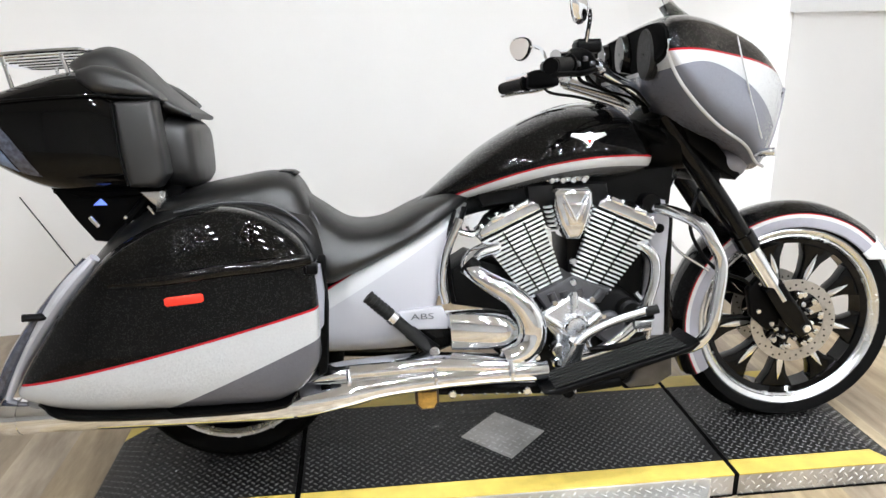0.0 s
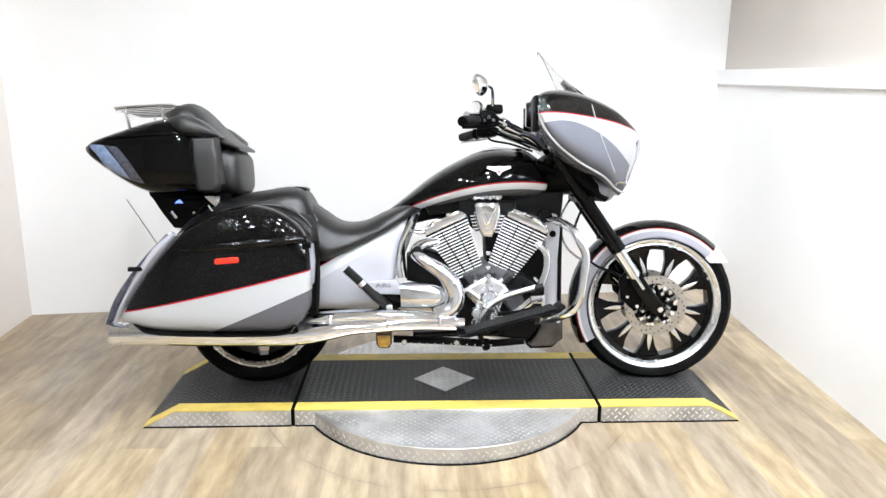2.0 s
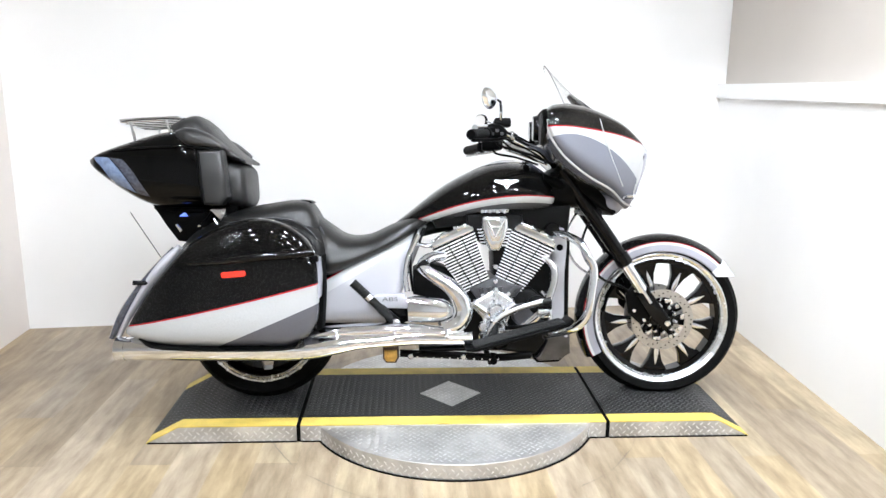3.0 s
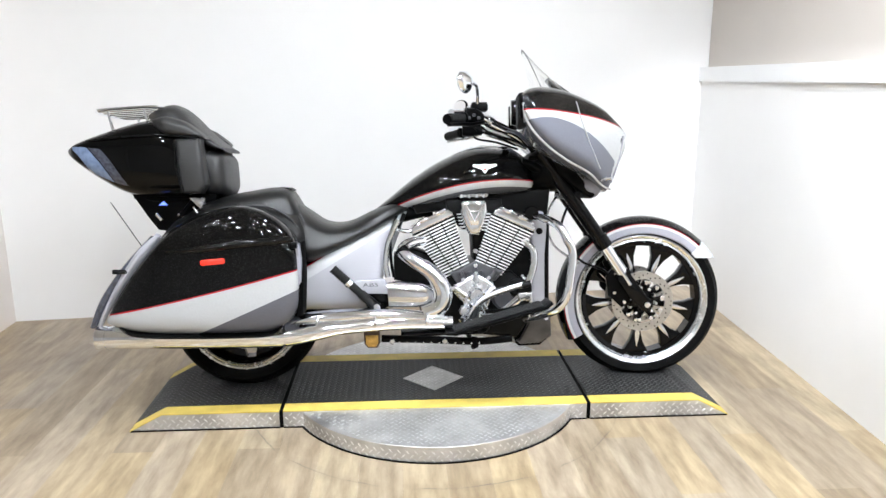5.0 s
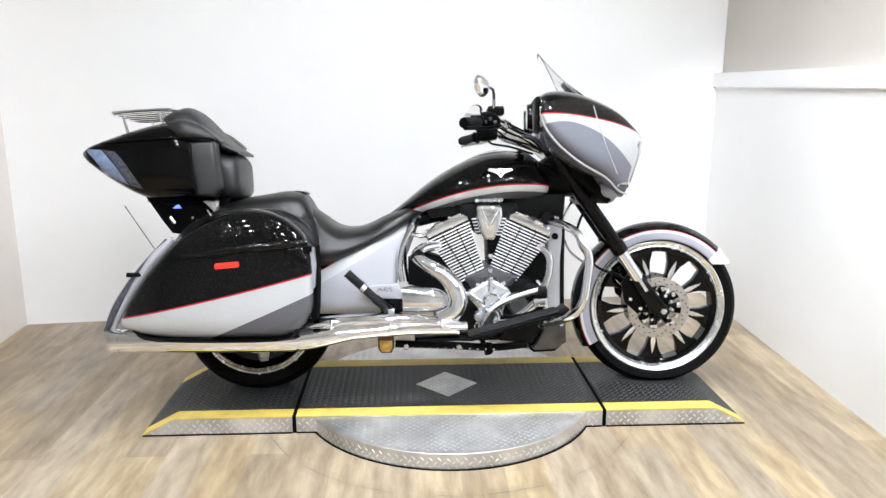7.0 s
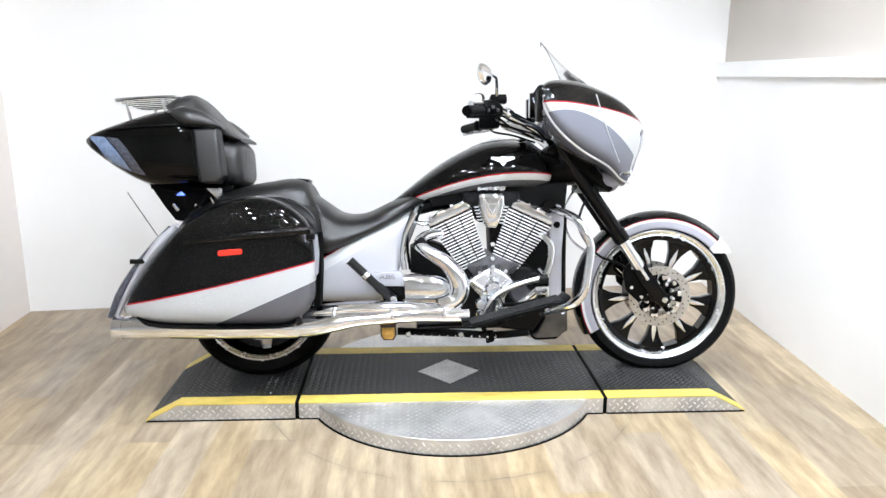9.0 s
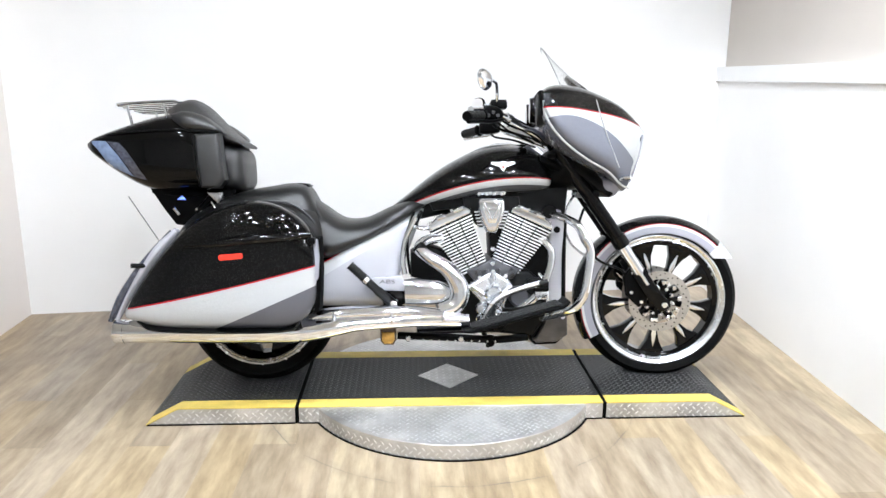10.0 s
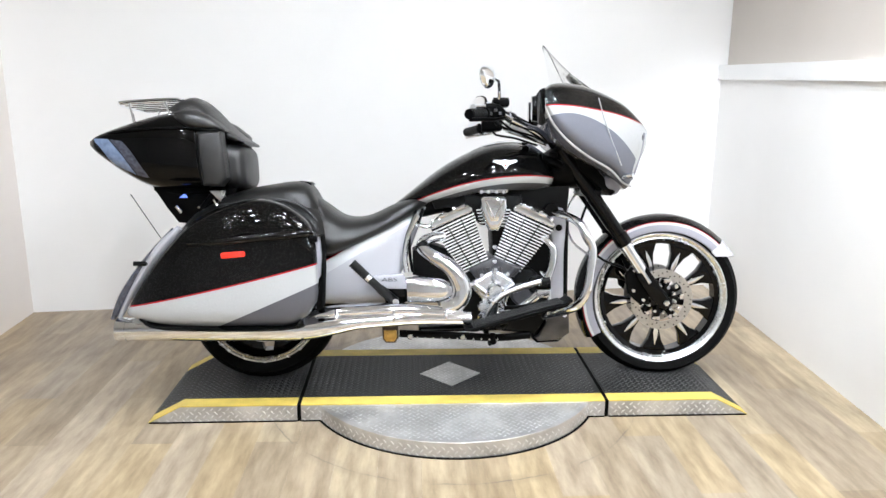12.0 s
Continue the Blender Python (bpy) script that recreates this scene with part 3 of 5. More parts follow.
def wheel(name, at, r_out, r_rim, half, spokes, label, lip=1.0, phase=0.43, facets=True, dish=0.60):
    q = [half * (dish + (0.86 - dish) * f) for f in (0.0, 0.46, 0.38, 0.77, 0.08)]
    w = part(name, lathe([(r_rim - 0.030 * lip, -q[0]), (r_rim - 0.022 * lip, -q[1]), (r_rim - 0.018 * lip, -q[2]), (r_rim - 0.012 * lip, -q[3]), (r_rim - 0.002, -half * 0.86), (r_rim + 0.004, -half * 0.82), (r_rim + 0.004, half * 0.82),
                          (r_rim - 0.002, half * 0.86), (r_rim - 0.034 * lip, half * 0.62), (r_rim - 0.04 * lip, 0)], at, 96), M["satin"], bike, label)
    part("tyre", tyre(at, r_out, r_rim, half), M["rubber"], w, "black rubber tyre")
    part("rim_barrel", lathe([(r_rim - 0.046, -half * 0.5), (r_rim - 0.031 * lip, -q[4]), (r_rim - 0.031 * lip, half * 0.62), (r_rim - 0.046, half * 0.5)], at, 96), M["gloss"], w, "black painted inner rim")
    for k in range(spokes):
        m = Matrix.Translation(at) @ Matrix.Rotation(-2 * math.pi * (k + phase) / spokes, 4, "Y")
        r1 = r_rim - 0.044
        out = [(-0.016, 0.05), (0.016, 0.05), (0.013, 0.115), (0.016, r1 * 0.62), (0.028, r1 * 0.80), (0.046, r1 * 0.93), (0.060, r1 + 0.006), (-0.060, r1 + 0.006), (-0.046, r1 * 0.93), (-0.028, r1 * 0.80), (-0.016, r1 * 0.62), (-0.013, 0.115)]
        part("spoke", moved(slab(out, -0.028, 0.016, 0.004), m), M["gloss"], w, "black painted wheel spoke" if k == 0 else "")
        if not facets:
            continue
        leaf = [(0, 0.105), (0.007, 0.13), (0.0105, 0.155), (0.007, 0.185), (0, 0.215), (-0.007, 0.185), (-0.0105, 0.155), (-0.007, 0.13)]
        part("spoke_facet", moved(slab(leaf, -0.033, -0.024, 0.002), m), M["chrome"], w, "machined silver facet" if k == 0 else "")
    part("hub", lathe([(0.02, -0.055), (0.052, -0.05), (0.062, -0.03), (0.062, 0.03), (0.052, 0.05), (0.02, 0.055)], at, 40), M["gloss"], w)
    return w


def brake_disc(at, y, r, parent, holes=40):
    bm = lathe([(r - 0.034, y - 0.0025), (r, y - 0.0025), (r, y + 0.0025), (r - 0.034, y + 0.0025)], at, 72)
    d = part("brake_disc", bm, M["disc"], parent, "drilled steel brake disc")
    bm = bmesh.new()
    for k in range(holes):
        a = 2 * math.pi * k / holes
        q = r - 0.008 - 0.009 * (k % 3)
        add(bm, disc((at[0] + q * math.cos(a), 0, at[2] + q * math.sin(a)), 0.0032, y - 0.0034, y - 0.002, 8, 0.0003))
    part("vent_hole", bm, M["plastic"], d, "drilled vent holes")["kind"] = "stuff"
    for k in range(6):
        a = 2 * math.pi * k / 6 + 0.2
        c = Vector((at[0] + (r - 0.044) * math.cos(a), 0, at[2] + (r - 0.044) * math.sin(a)))
        arm = [(-0.006, 0.045), (0.006, 0.045), (0.009, r - 0.036), (-0.009, r - 0.036)]
        part("carrier_arm", moved(slab(arm, y - 0.004, y + 0.004, 0.001), Matrix.Translation(at) @ Matrix.Rotation(-a + math.pi / 2, 4, "Y")), M["gloss"], d)
        part("rivet", bolt((c.x, y - 0.003, c.z), 0.009, 0.006, n=12), M["chrome"], d)
    return d


fw = wheel("front_wheel", FW, FR, 0.281, 0.066, 9, "polished alloy front wheel with black spokes")
for s in (-1, 1):
    brake_disc(FW, s * 0.075, 0.130, fw)
for k in range(10):
    a = 2 * math.pi * k / 10 + 0.15
    part("hub_bolt", bolt((FW[0] + 0.082 * math.cos(a), -0.078, FW[2] + 0.082 * math.sin(a)), 0.010, 0.008, n=10), M["chrome"], fw, "chrome hub bolt" if k == 0 else "")
    part("hub_clip", disc((FW[0] + 0.058 * math.cos(a + 0.3), 0, FW[2] + 0.058 * math.sin(a + 0.3)), 0.007, -0.084, -0.05, 10), M["satin"], fw)
part("axle_nut", bolt((FW[0] + 0.002, -0.15, FW[2] - 0.001), 0.014, 0.01), M["chrome"], fw, "chrome axle nut")
rw = wheel("rear_wheel", RW, RR, 0.243, 0.085, 9, "polished alloy rear wheel with black spokes", 0.8, 0.1, False, 0.76)
brake_disc(RW, -0.085, 0.15, rw)

# front end: forks, calliper, fender
AX = Vector(FW)
TOP = Vector((0.418, 0, 1.023))
ALONG = (TOP - AX).normalized()
for s in (-1, 1):
    o = Vector((0, s * 0.125, 0))

    def on(f, dx=0.0):
        p = AX + (TOP - AX) * f + o
        return (p.x - dx, p.y, p.z)
    part("fork_tube", tube([on(0.40, 0.0), on(1.05, 0.0)], 0.029, 20), M["gloss"], bike, "black fork tube")
    part("fork_slider", tube([on(0.14, 0.008), on(0.43, 0.002)], 0.026, 20), M["chrome"], bike, "chrome fork slider")
    part("fork_collar", tube([on(0.41, 0.002), on(0.47, 0.0)], 0.034, 20), M["gloss"], bike, "black fork collar")
    foot = [(-0.026, -0.022), (0.020, -0.026), (0.026, 0.0), (0.021, 0.09), (0.02, 0.17), (-0.038, 0.17), (-0.040, 0.06)]
    tilt = Matrix.Translation((AX.x, o.y, AX.z)) @ Matrix.Rotation(math.atan2(ALONG.x, ALONG.z), 4, "Y")
    part("fork_leg", moved(slab(foot, -0.025, 0.022, 0.008, 3), tilt), M["gloss"], bike, "black fork lower leg")
    cal = [(-0.15, 0.03), (-0.095, -0.02), (-0.06, 0.0), (-0.055, 0.10), (-0.075, 0.15), (-0.13, 0.16), (-0.165, 0.11)]
    c = part("brake_calliper", moved(slab(cal, -0.03 if s < 0 else 0.0, 0.0 if s < 0 else 0.03, 0.008, 3), Matrix.Translation((AX.x, s * 0.085, AX.z))), M["plastic"], bike, "black front brake calliper")
    if s < 0:
        for dx, dz in ((-0.078, 0.10), (-0.128, 0.045), (-0.125, 0.13), (-0.085, 0.005)):
            part("calliper_bolt", bolt((AX.x + dx, -0.113, AX.z + dz), 0.009, 0.007), M["chrome"], c, "chrome bolt")
part("fork_slider_inner", tube([(0.775, -0.06, 0.50), (0.645, -0.06, 0.69)], 0.014, 14), M["chrome"], bike, "chrome slider behind the near leg")
part("brake_hose", tube([(0.52, -0.10, 0.86), (0.47, -0.14, 0.72), (0.55, -0.13, 0.60), (0.66, -0.11, 0.55), (0.70, -0.10, 0.49)], 0.0055, 8), M["plastic"], bike, "black brake hose")
part("brake_hose", tube([(0.50, 0.0, 0.90), (0.43, -0.05, 0.78), (0.455, -0.06, 0.66), (0.56, -0.08, 0.58)], 0.005, 8), M["satin"], bike, "braided brake hose")

M["fender"] = painted("fender_paint", BLACK, ((0.3335, RED), (0.3305, WHITE), (0.320, GREY)), radial=(FW[0], FW[2]))


def fender_ring(a, r, half):
    """A U-shaped section over the tyre at the angle a."""
    c, s = math.cos(a), math.sin(a)
    out = [(r - 0.068, -half), (r - 0.05, -half - 0.002), (r - 0.022, -half * 0.97), (r - 0.006, -half * 0.6), (r, 0), (r - 0.006, half * 0.6), (r - 0.022, half * 0.97), (r - 0.05, half + 0.002), (r - 0.068, half)]
    inn = [(q - 0.004, y * 0.95) for q, y in out[::-1]]
    return [(FW[0] + q * c, y, FW[2] + q * s) for q, y in out + inn]


rows = []
for i in range(49):
    a = radians(45 + (210 - 45) * i / 48)
    rows.append(fender_ring(a, 0.362, 0.074))
part("front_fender", rings(rows), M["fender"], bike, "black, white and grey painted front fender")
rows = []
for i in range(17):
    a = radians(45.4 - 13.2 * i / 16)
    low = max(0.290, 0.187 / math.sin(a))
    out = [(low, -0.0755), (max(low, 0.312), -0.0775), (max(low, 0.341), -0.0725), (0.3575, -0.045), (0.364, 0)]
    out = out + [(q, -y) for q, y in out[-2::-1]]
    rows.append([(FW[0] + q * math.cos(a), y, FW[2] + q * math.sin(a)) for q, y in out + [(q - 0.004, y * 0.95) for q, y in out[::-1]]])
part("fender_tip", rings(rows), M["whitepaint"], bike, "white painted fender tail")

# fuel tank and seat
M["tank"] = painted("tank_paint", BLACK, ((0.9045, 0.24, -0.50, RED), (0.8995, 0.24, -0.50, WHITE), (0.874, 0.24, -0.50, DARKGREY)))
part("fuel_tank", loft([
    (-0.30, 0.79, -0.30, 0.815, 0.03, 2.2, 0, 0), (-0.24, 0.80, -0.24, 0.862, 0.09, 2.3, 0, 0), (-0.13, 0.82, -0.13, 0.950, 0.155, 2.4, 0, -0.08),
    (-0.03, 0.835, -0.03, 1.012, 0.190, 2.5, 0, -0.12), (0.08, 0.855, 0.08, 1.060, 0.210, 2.5, 0, -0.16), (0.18, 0.86, 0.18, 1.072, 0.213, 2.5, 0, -0.16),
    (0.27, 0.865, 0.27, 1.058, 0.200, 2.5, 0, -0.16), (0.335, 0.875, 0.33, 1.015, 0.165, 2.5, 0, -0.14), (0.37, 0.90, 0.365, 0.975, 0.10, 2.3, 0, -0.1)], 48, 6), M["tank"], bike, "black flake fuel tank with a white and grey stripe", 50)
EM = part("tank_emblem", moved(slab([(-0.05, 0.012), (-0.045, 0.02), (-0.015, 0.017), (0, 0.021), (0.015, 0.017), (0.045, 0.02), (0.05, 0.012), (0.03, 0.003), (0.013, -0.004), (0, -0.022), (-0.013, -0.004), (-0.03, 0.003)], -0.004, 0.004, 0.0015),
                               Matrix.Translation((0.147, -0.207, 0.993)) @ pose(0, 0, 0, -22)), M["fin"], bike, "bright winged tank emblem")
part("emblem_inlay", moved(slab([(-0.007, 0.0), (0.007, 0.0), (0, -0.012)], -0.006, -0.003, 0.0005), Matrix.Translation((0.147, -0.208, 0.992)) @ pose(0, 0, 0, -22)), M["redlens"], EM, "red enamel inlay")
part("tank_console", loft([(0.06, 1.04, 0.06, 1.062, 0.03, 2.5, 0, 0), (0.15, 1.05, 0.15, 1.085, 0.05, 2.5, 0, 0), (0.26, 1.04, 0.26, 1.08, 0.05, 2.5, 0, 0), (0.33, 1.0, 0.33, 1.04, 0.035, 2.5, 0, 0)], 24, 4), M["chrome"], bike, "chrome filler console on the tank")

part("rider_seat", loft([
    (-0.145, 0.828, -0.15, 0.846, 0.07, 2.6, 0, -0.05), (-0.22, 0.775, -0.22, 0.845, 0.14, 2.8, 0, -0.1), (-0.31, 0.718, -0.31, 0.812, 0.185, 3, 0, -0.15), (-0.41, 0.665, -0.41, 0.768, 0.195, 3, 0, -0.15),
    (-0.50, 0.625, -0.50, 0.768, 0.213, 3, 0, -0.2), (-0.56, 0.60, -0.575, 0.815, 0.214, 3, 0, -0.25), (-0.60, 0.615, -0.63, 0.855, 0.19, 3, 0, -0.3)], 40, 6), M["vinyl"], bike, "black vinyl rider seat", 50)
part("passenger_seat", loft([
    (-0.575, 0.735, -0.60, 0.80, 0.13, 2.8, 0, -0.1), (-0.62, 0.735, -0.645, 0.888, 0.165, 3, 0, -0.18), (-0.70, 0.76, -0.71, 0.905, 0.18, 3, 0, -0.18), (-0.80, 0.79, -0.80, 0.893, 0.18, 3, 0, -0.18),
    (-0.90, 0.80, -0.90, 0.875, 0.175, 3, 0, -0.18), (-1.0, 0.80, -1.0, 0.845, 0.16, 3, 0, -0.1)], 40, 6), M["vinyl"], bike, "black vinyl passenger seat", 50)
part("seat_handle", slab([(-0.695, 0.895), (-0.690, 0.908), (-0.655, 0.905), (-0.640, 0.896), (-0.650, 0.888)], -0.06, 0.06, 0.004), M["plastic"], bike, "black seat strap lug")
part("seat_cowl", loft([
    (-0.555, 0.64, -0.555, 0.70, 0.20, 3, 0, 0), (-0.60, 0.62, -0.60, 0.80, 0.235, 3, 0, -0.25), (-0.68, 0.62, -0.68, 0.85, 0.25, 3, 0, -0.3), (-0.80, 0.64, -0.80, 0.872, 0.25, 3, 0, -0.3),
    (-0.95, 0.66, -0.95, 0.855, 0.235, 3, 0, -0.3), (-1.10, 0.66, -1.08, 0.80, 0.21, 3, 0, -0.25), (-1.2, 0.62, -1.18, 0.70, 0.16, 3, 0, -0.2)], 36, 5), M["vinyl"], bike, "black satin tail body under the seats", 50)

# side cover with the white band
M["side"] = painted("side_cover_paint", BLACK, ((0.956, 0.60, 0.0, RED), (0.951, 0.60, 0.0, WHITE), (0.898, 0.595, 0.0, SIDEGREY)), flake=False)
part("side_cover", loft([
    (-0.61, 0.42, -0.61, 0.60, 0.165, 3.8, 0, 0), (-0.58, 0.418, -0.58, 0.64, 0.19, 3.8, 0, 0), (-0.48, 0.418, -0.48, 0.69, 0.205, 3.8, 0, 0), (-0.36, 0.418, -0.36, 0.745, 0.205, 3.8, 0, 0),
    (-0.30, 0.43, -0.27, 0.79, 0.19, 3.5, 0, -0.08), (-0.285, 0.50, -0.20, 0.82, 0.15, 3, 0, -0.1), (-0.27, 0.55, -0.16, 0.84, 0.09, 3, 0, -0.1)], 36, 5), M["side"], bike, "grey and white painted frame side cover", 45)
ab = part("abs_panel", slab([(-0.385, 0.50), (-0.25, 0.497), (-0.243, 0.52), (-0.262, 0.558), (-0.375, 0.552), (-0.40, 0.53)], -0.225, -0.19, 0.006, 3), M["sidegrey"], bike, "light grey painted panel with ABS lettering")
font = bpy.data.curves.new("abs_letters", "FONT")
font.body, font.size, font.extrude, font.align_x = "ABS", 0.028, 0.0008, "CENTER"
font.offset = -0.0003
txt = bpy.data.objects.new("tmp_text", font)
scene.collection.objects.link(txt)
dg = bpy.context.evaluated_depsgraph_get()
me = bpy.data.meshes.new_from_object(txt.evaluated_get(dg))
bpy.data.objects.remove(txt)
for v in me.vertices:
    v.co = Vector((-0.318 + v.co.x * 1.35, -0.2262 - v.co.z, 0.528 + v.co.y * 0.82))
me.materials.clear()
me.materials.append(M["case"])
hang(tagged(new("lettering", me), "dark letters ABS"), ab)
part("frame_block", slab([(-0.36, 0.505), (-0.238, 0.497), (-0.235, 0.445), (-0.30, 0.42), (-0.33, 0.43)], -0.218, -0.15, 0.006), M["gloss"], bike, "black frame casting behind the peg")
peg = part("passenger_footpeg", tube([(-0.462, -0.275, 0.618), (-0.36, -0.275, 0.522), (-0.305, -0.265, 0.468)], 0.016, 16, 4), M["grip"], bike, "folded black rubber passenger footpeg")
part("peg_arm", tube([(-0.355, -0.262, 0.515), (-0.29, -0.262, 0.458)], 0.019, 12), M["plastic"], peg)
part("peg_band", tube([(-0.405, -0.275, 0.5645), (-0.392, -0.275, 0.552)], 0.0195, 14, 1), M["satin"], peg, "bright band round the peg")
part("peg_pivot", bolt((-0.293, -0.278, 0.462), 0.014, 0.008, n=12), M["chrome"], peg, "chrome pivot bolt")
for k in range(9):
    f = k / 9
    part("peg_rib", tube([(-0.462 + 0.075 * f, -0.275, 0.618 - 0.07 * f), (-0.458 + 0.075 * f, -0.275, 0.614 - 0.07 * f)], 0.0185, 14, 1), M["grip"], peg)

# saddlebags
M["bag"] = painted("saddlebag_paint", BLACK, ((0.8330, 0.347, 0.0635, RED), (0.8275, 0.347, 0.0635, (0.41, 0.415, 0.42)), (0.830, 0.435, 0.0, BAGGREY)))
BAG = [(-1.318, 0.462, -1.300, 0.482, 0.035, 3, -0.31, 0), (-1.295, 0.445, -1.255, 0.555, 0.075, 3.4, -0.318, 0), (-1.225, 0.425, -1.175, 0.672, 0.098, 3.8, -0.323, 0), (-1.13, 0.412, -1.075, 0.785, 0.108, 3.8, -0.325, -0.06),
       (-1.0, 0.407, -0.985, 0.842, 0.112, 3.8, -0.325, -0.1), (-0.90, 0.405, -0.895, 0.874, 0.113, 3.8, -0.325, -0.12), (-0.80, 0.405, -0.81, 0.888, 0.113, 3.8, -0.325, -0.12), (-0.70, 0.408, -0.715, 0.866, 0.113, 3.8, -0.325, -0.12),
       (-0.635, 0.44, -0.635, 0.81, 0.111, 3.8, -0.325, -0.1), (-0.598, 0.49, -0.598, 0.752, 0.105, 3.6, -0.325, -0.05), (-0.588, 0.52, -0.588, 0.72, 0.08, 3.2, -0.325, 0)]
for s in (1, -1):
    st = [(*q[:6], s * q[6], q[7]) for q in BAG]
    bag = part("saddlebag", loft(st, 48, 5), M["bag"], bike, "hard black saddlebag with white and grey bands", 50)
    # black strip carries the shadow below the bag's rounded bottom
    part("bag_seal", loft([(-1.255, 0.437, -1.245, 0.447, 0.07, 4, s * -0.325, 0), (-1.15, 0.402, -1.15, 0.415, 0.105, 4, s * -0.325, 0), (-0.72, 0.396, -0.72, 0.412, 0.108, 4, s * -0.325, 0), (-0.65, 0.425, -0.65, 0.445, 0.09, 4, s * -0.325, 0)] if s > 0 else
                          [(-1.255, 0.437, -1.245, 0.447, 0.07, 4, 0.325, 0), (-0.65, 0.425, -0.65, 0.445, 0.09, 4, 0.325, 0)], 20, 4), M["gloss"], bag, "black lower edge of the bag, shade built in")
    yb = s * -0.435
    part("reflector", slab([(-0.935, 0.674), (-0.93, 0.670), (-0.852, 0.676), (-0.846, 0.681), (-0.847, 0.694), (-0.853, 0.698), (-0.93, 0.692), (-0.936, 0.688)], yb - 0.005, yb + 0.006, 0.003), M["redlens"], bag, "red side reflector")
    crease = [(-1.06, yb * 0.975, 0.715), (-0.93, yb * 0.995, 0.722), (-0.80, yb * 0.998, 0.737), (-0.70, yb * 0.995, 0.745), (-0.60, yb * 0.965, 0.752)]
    part("lid_seam", tube(crease, 0.004, 8), M["plastic"], bag, "black seam under the lid")
    part("lid_edge", tube([(x, y * 0.998, z + 0.010, q) for (x, y, z), q in zip(crease, (0.006, 0.012, 0.015, 0.016, 0.012))], 0.014, 14, squash=0.75), M["blackpaint"], bag, "rounded lower edge of the lid")
    part("latch", box(-0.612, -0.585, min(yb * 0.9, yb * 0.99), max(yb * 0.9, yb * 0.99), 0.728, 0.752, 0.004), M["plastic"], bag, "black lid latch")
    strip = [(-0.598, 0.745), (-0.580, 0.745), (-0.574, 0.68), (-0.578, 0.60), (-0.588, 0.585), (-0.598, 0.60)]
    # black slab stands for the shadow between bag and side cover
    gap = [(-0.590, 0.748), (-0.574, 0.748), (-0.570, 0.62), (-0.577, 0.47), (-0.600, 0.46)]
    part("front_seal", slab(gap, min(yb * 0.60, yb * 0.86), max(yb * 0.60, yb * 0.86), 0.004), M["cavity"], bag, "black strip standing for the shade ahead of the bag")
    part("bag_front_strip", slab(strip, min(yb * 0.72, yb * 0.93), max(yb * 0.72, yb * 0.93), 0.006), M["silver"], bag, "grey front edge moulding")
    tail = [(-1.118, yb * 0.82, 0.782), (-1.180, yb * 0.82, 0.715), (-1.247, yb * 0.80, 0.630), (-1.312, yb * 0.77, 0.532), (-1.362, yb * 0.74, 0.440)]
    part("tail_moulding", tube([(x + 0.014, y, z - 0.002, r) for (x, y, z), r in zip(tail, (0.012, 0.020, 0.018, 0.014, 0.008))], 0.011, 14, squash=1.6), M["sidegrey"], bag, "light grey tail moulding of the bag")
    part("tail_light_strip", tube([(x - 0.011, y * 1.0, z - 0.006, r) for (x, y, z), r in zip(tail, (0.005, 0.008, 0.014, 0.017, 0.010))], 0.010, 12, squash=1.8), M["smoke"], bag, "long grey smoked tail light lens")
    part("lens_edge", tube([(x + 0.011, y * 1.05, z + 0.002) for x, y, z in tail[1:4]], 0.0018, 8), M["redlens"], bag, "thin red lens edge")

part("seat_piping", tube([(-0.95, -0.188, 0.835), (-0.82, -0.198, 0.855), (-0.70, -0.20, 0.845), (-0.62, -0.205, 0.79), (-0.565, -0.208, 0.70), (-0.53, -0.208, 0.655)], 0.004, 8), M["case"], bike, "grey seam piping of the seat")
part("seat_piping", tube([(-0.60, -0.15, 0.815), (-0.55, -0.188, 0.74), (-0.45, -0.195, 0.715), (-0.33, -0.17, 0.755), (-0.22, -0.128, 0.81)], 0.0035, 8), M["case"], bike, "grey seam piping of the seat")

# turn signals and antenna at the tail
for s in (-1, 1):
    sig = part("rear_turn_signal", tube([(-1.18, s * 0.33, 0.640), (-1.215, s * 0.37, 0.642), (-1.262, s * 0.38, 0.643)], 0.009, 12, squash=1.3), M["plastic"], bike, "black rear turn signal stalk")
part("antenna", tube([(-1.24, 0.03, 0.59), (-1.33, 0.03, 0.73), (-1.415, 0.03, 0.862)], 0.0018, 6), M["plastic"], bike, "thin black whip antenna")

# exhaust
part("muffler", tube([(-1.338, -0.32, 0.380, 0.043), (-1.2, -0.32, 0.381, 0.045), (-0.9, -0.325, 0.378, 0.045), (-0.66, -0.335, 0.378, 0.043), (-0.52, -0.34, 0.392, 0.034), (-0.42, -0.335, 0.404, 0.027), (-0.2, -0.325, 0.415, 0.026), (0.0, -0.31, 0.41, 0.026)], 0.04, 28, 5), M["chrome"], bike, "long chrome muffler")
part("muffler_tip", lathe([(0.035, -0.012), (0.045, -0.012), (0.046, 0.0), (0.045, 0.025), (0.035, 0.02)], (0, 0, 0), 32), M["chrome"], bike, "chrome muffler end ring")
bpy.data.objects["muffler_tip"].matrix_basis = pose(-1.338, -0.32, 0.380, 0, 0, -90)
part("muffler", tube([(-1.372, 0.345, 0.384, 0.037), (-0.66, 0.345, 0.384, 0.040), (-0.42, 0.335, 0.404, 0.027), (0.0, 0.31, 0.41, 0.026)], 0.04, 20, 5), M["chrome"], bike, "long chrome muffler")
